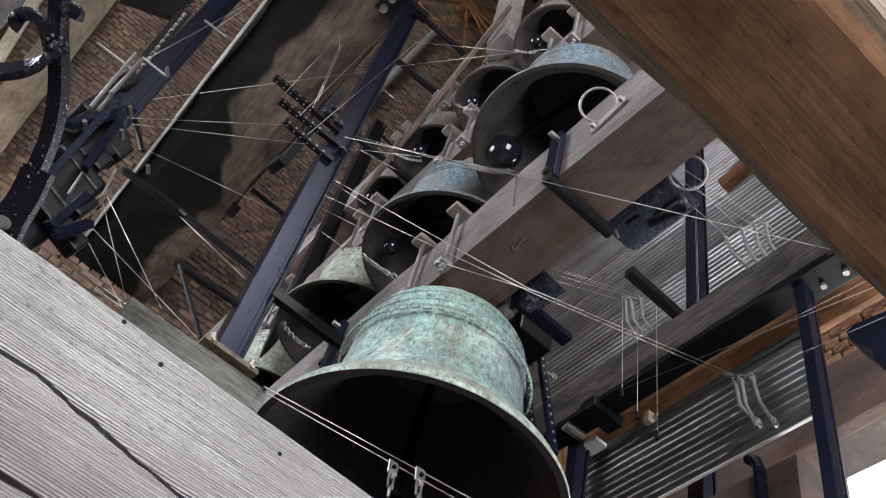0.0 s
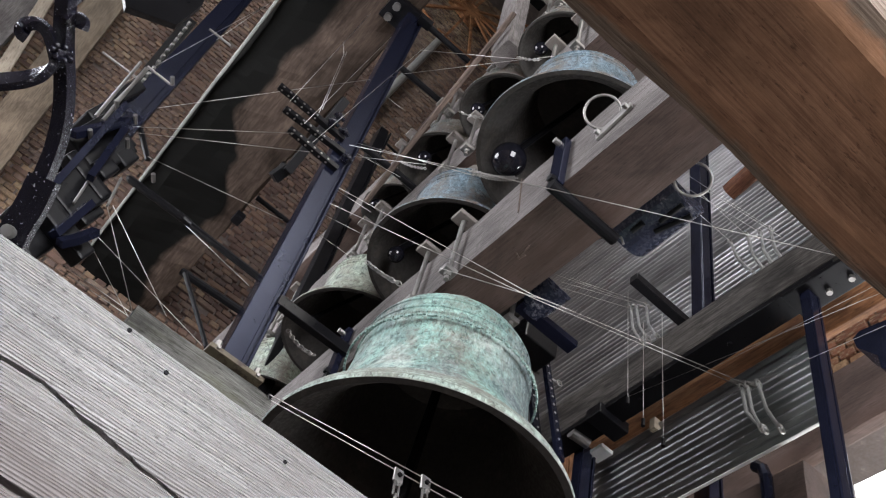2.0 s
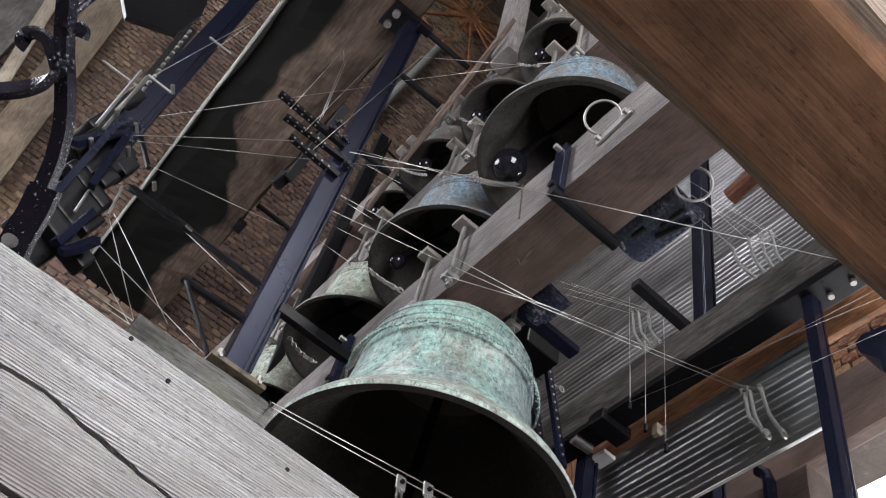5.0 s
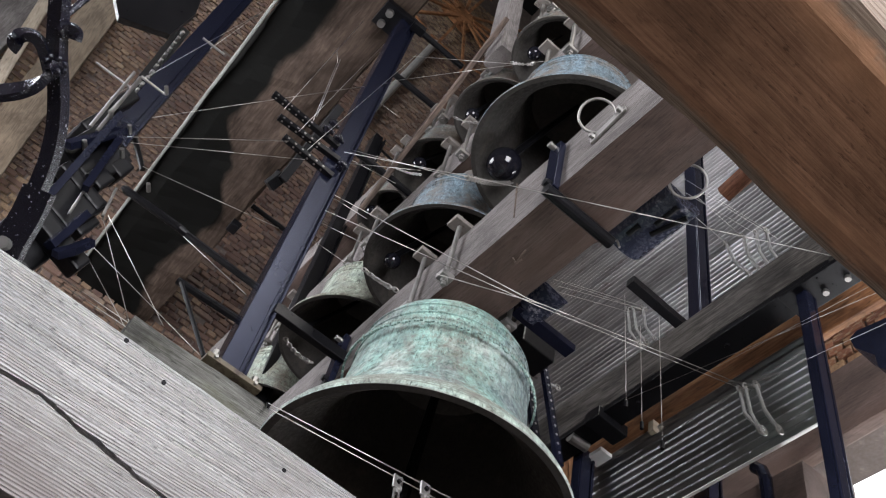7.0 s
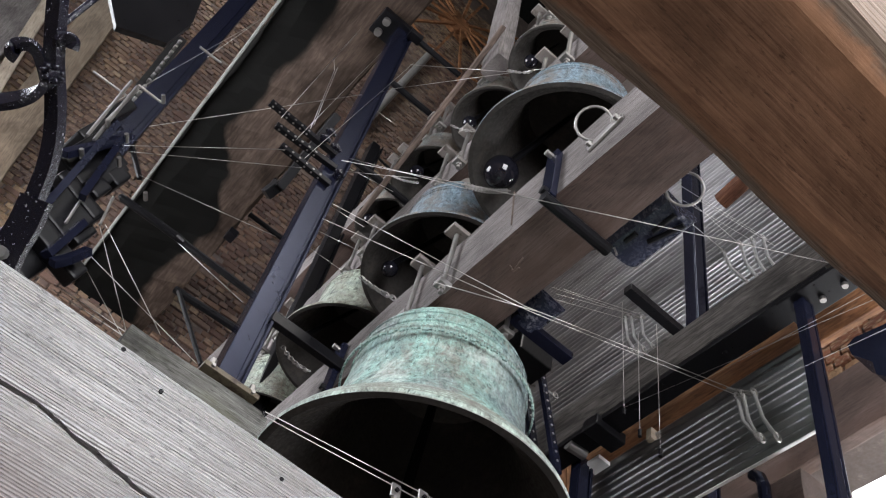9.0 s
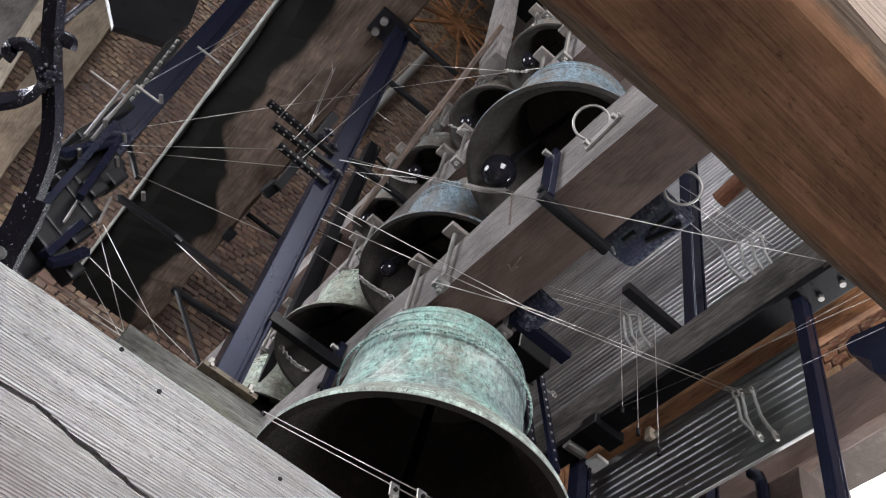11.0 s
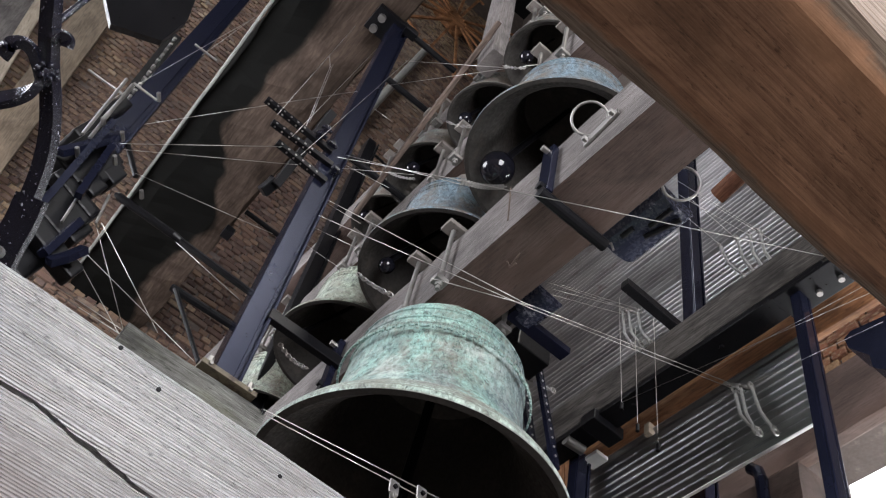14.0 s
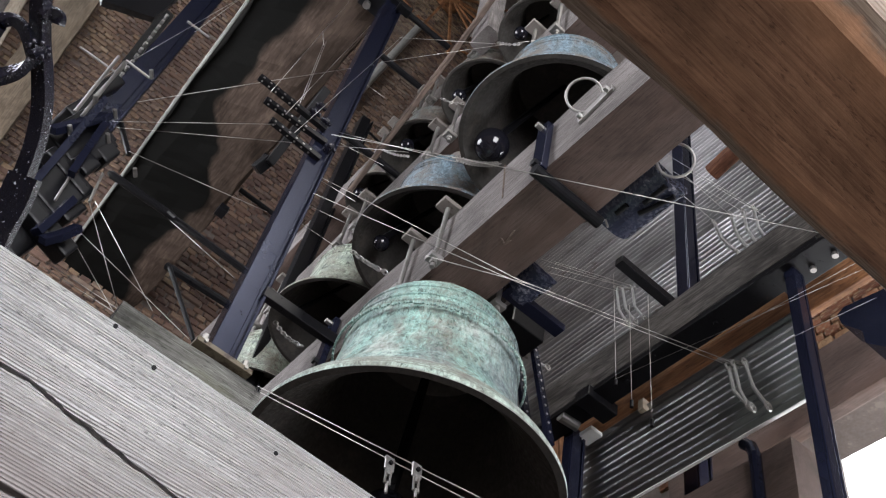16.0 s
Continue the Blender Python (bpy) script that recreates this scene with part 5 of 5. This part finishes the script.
rod("iron_bolt", [(-0.160, 1.722, 3.116), (-0.154, 1.752, 3.143)], 0.014, M_STEEL, "grey bolt head on the forged iron", "bolt")
part("top_plate", slab(bmesh.new(), [(-0.281, 1.438, 3.625), (-0.170, 1.410, 3.658), (-0.153, 1.347, 3.700), (-0.180, 1.262, 3.751), (-0.351, 1.379, 3.655)], (0.0, 0.03, 0.02)), M_BLACK, iron, "flat black iron plate")
part("plate_stay", tube(bmesh.new(), [(-0.36, 1.44, 3.49), (-0.345, 1.39, 3.66)], 0.008, 8), M_FORGED, iron)

timber("rafter", (-1.148, 6.800, 7.796), (-1.700, 6.800, 12.750), 0.36, 0.34, M_TAN, "tan pine brace against the brick wall", "rafters", 0.006, 0.015, 31)
# The pale tone puts the lit edge of a timber into the colour.
timber("rafter", (-1.483, 6.750, 8.369), (-2.046, 6.750, 11.190), 0.13, 0.2, M_PALE, "timber behind the forged iron, pale to stand in for a lit edge", "rafters", 0.004, 0.01, 32)
timber("rafter", (-1.983, 6.800, 9.183), (-2.122, 6.800, 10.642), 0.38, 0.3, M_BEAM, "grey-brown timber high by the wall", "rafters", 0.006, 0.015, 33)

# thin rails and lath between the bells and the brick wall
timber("bell_upright", (1.140, 2.281, 6.746), (1.140, 2.422, 8.375), 0.16, 0.1, M_BEAM, "grey-brown upright plank with bolts", "frame planks", 0.004, 0.008, 41, up=(-1, 0, 0), category="plank")
timber("thin_rail", (1.000, 3.216, 6.100), (1.000, 2.136, 6.947), 0.03, 0.05, M_RAIL, "thin brown timber rail behind the bells", "thin rails", 0.003, 0.006, 42)
timber("thin_rail", (1.400, 4.289, 8.304), (1.400, 3.171, 8.831), 0.03, 0.05, M_RAIL, "thin brown timber rail behind the bells", "thin rails", 0.003, 0.006, 43)
rod("rail_bracket", [(1.4, 4.25, 8.335), (1.19, 4.12, 8.16)], 0.012, M_BLACK, "short black bracket holding a thin rail", "bracket")
rod("grey_pole", [(1.644, 6.900, 12.796), (2.145, 6.900, 16.075)], 0.06, M_PALEMETAL, "light grey pole before the brick wall", "pole")


def spoked_wheel(c, r):
    """An old wooden wheel against the wall: hub plate, uneven spokes, a felloe in short pieces."""
    rnd = random.Random(12)
    top = holder("spoked_wheel", pose(*c), "old orange-brown wooden wheel with thin split spokes", "wheel")
    part("hub", box(bmesh.new(), -0.3, 0.28, -0.05, 0.04, -0.34, 0.3, 0.02, pose(0, 0, 0, 0, 24, 0)), M_ORANGE, top, "square wooden hub plate")
    for k in range(15):
        a = 2 * math.pi * (k + rnd.uniform(-0.25, 0.25)) / 15
        m = rnd.uniform(0.75, 1.08) * r
        w = rnd.uniform(0.028, 0.055)
        d = Vector((math.cos(a), rnd.uniform(-0.03, 0.0), math.sin(a)))
        q = d.cross(Vector((0, 1, 0))) * rnd.uniform(-0.12, 0.12)
        part("spoke", flat_bar(bmesh.new(), [d * 0.2 + Vector((0, -0.06, 0)), d * m * 0.5 + q * 0.4 + Vector((0, -0.05, 0)), d * m + q + Vector((0, -0.03, 0))], w, 0.035, (0, 0, 1) if abs(d.x) > 0.7 else (1, 0, 0)), M_ORANGE, top)
    for k in range(10):
        a0, a1 = 2 * math.pi * (k + 0.06) / 10, 2 * math.pi * (k + rnd.uniform(0.75, 0.97)) / 10
        pts = [Vector((math.cos(a) * r * 0.82, -0.04, math.sin(a) * r * 0.82)) for a in [a0 + (a1 - a0) * j / 5 for j in range(6)]]
        part("felloe", tube(bmesh.new(), pts, 0.022, 6), M_ORANGE, top)
    return top


spoked_wheel((2.40, 6.9, 17.5), 1.75)

# ---- brickwork, last ----
BRICK = box(bmesh.new(), -0.105, 0.105, -0.02, 0.02, -0.0305, 0.0305)
bmesh.ops.bevel(BRICK, geom=list(BRICK.edges), offset=0.005, segments=1, affect="EDGES")
brick_mesh = mesh_of("brick", BRICK, M_BRICK)
HALF = box(bmesh.new(), -0.05, 0.05, -0.02, 0.02, -0.0305, 0.0305)
bmesh.ops.bevel(HALF, geom=list(HALF.edges), offset=0.005, segments=1, affect="EDGES")
half_mesh = mesh_of("header_brick", HALF, M_BRICK)
warm_brick, warm_half = brick_mesh.copy(), half_mesh.copy()
for me in (warm_brick, warm_half):
    me.materials[0] = M_BRICK_WARM


def brick_rows(parent, u0, u1, z0, z1, place, near, stuff_label, keep=lambda u, z: True, meshes=(brick_mesh, half_mesh)):
    """Courses of bricks, headers and stretchers in turn; those inside near are separate, the rest one mesh."""
    rnd = random.Random(5)
    verts, faces, made = [], [], 0
    src = meshes
    row, z = 0, z0
    while z < z1:
        header = row % 4 != 0
        step = 0.112 if header else 0.224
        u = u0 + (0.056 if row % 4 == 2 else 0)
        while u < u1:
            m = place(u + rnd.uniform(-0.006, 0.006), z + rnd.uniform(-0.005, 0.005), rnd.uniform(-0.009, 0.008)) @ pose(0, 0, 0, rnd.uniform(-2, 2), rnd.uniform(-2, 2), rnd.uniform(-2, 2))
            if rnd.random() > 0.02 and keep(u, z):
                if near(u, z) and made < 300:
                    ob = new("brick", src[header])
                    ob.parent = parent
                    ob.matrix_basis = m
                    made += 1
                else:
                    k = len(verts)
                    me = src[header]
                    s = rnd.uniform(0.93, 1.03)
                    verts.extend([tuple(m @ Vector((v.co.x * s, v.co.y, v.co.z))) for v in me.vertices])
                    faces.extend([tuple(k + i for i in p.vertices) for p in me.polygons])
            u += step
        row, z = row + 1, z + 0.075
    me = bpy.data.meshes.new("brickwork")
    me.from_pydata(verts, [], faces)
    me.materials.append(meshes[0].materials[0])
    ob = new("brickwork", me)
    ob.parent = parent
    tagged(ob, stuff_label, kind="stuff")


north = bpy.data.objects["wall_north"]
brick_rows(north, -2.0, 3.7, 6.3, 18.6, lambda u, z, d: pose(u, 7.0 - 0.01 + d, z), lambda u, z: -1.5 < u < -0.1 and 8.6 < z < 10.9, "rough weathered red-brown and ochre bricks")
east = bpy.data.objects["wall_east"]
brick_rows(east, 0.9, 3.4, 5.9, 7.6, lambda u, z, d: pose(3.75 - 0.01 + d, u, z, 0, 0, 90), lambda u, z: 1.5 < u < 2.6 and 6.3 < z < 6.9, "rough orange-brown bricks", lambda u, z: z < 6.85 or u < 1.8, (warm_brick, warm_half))
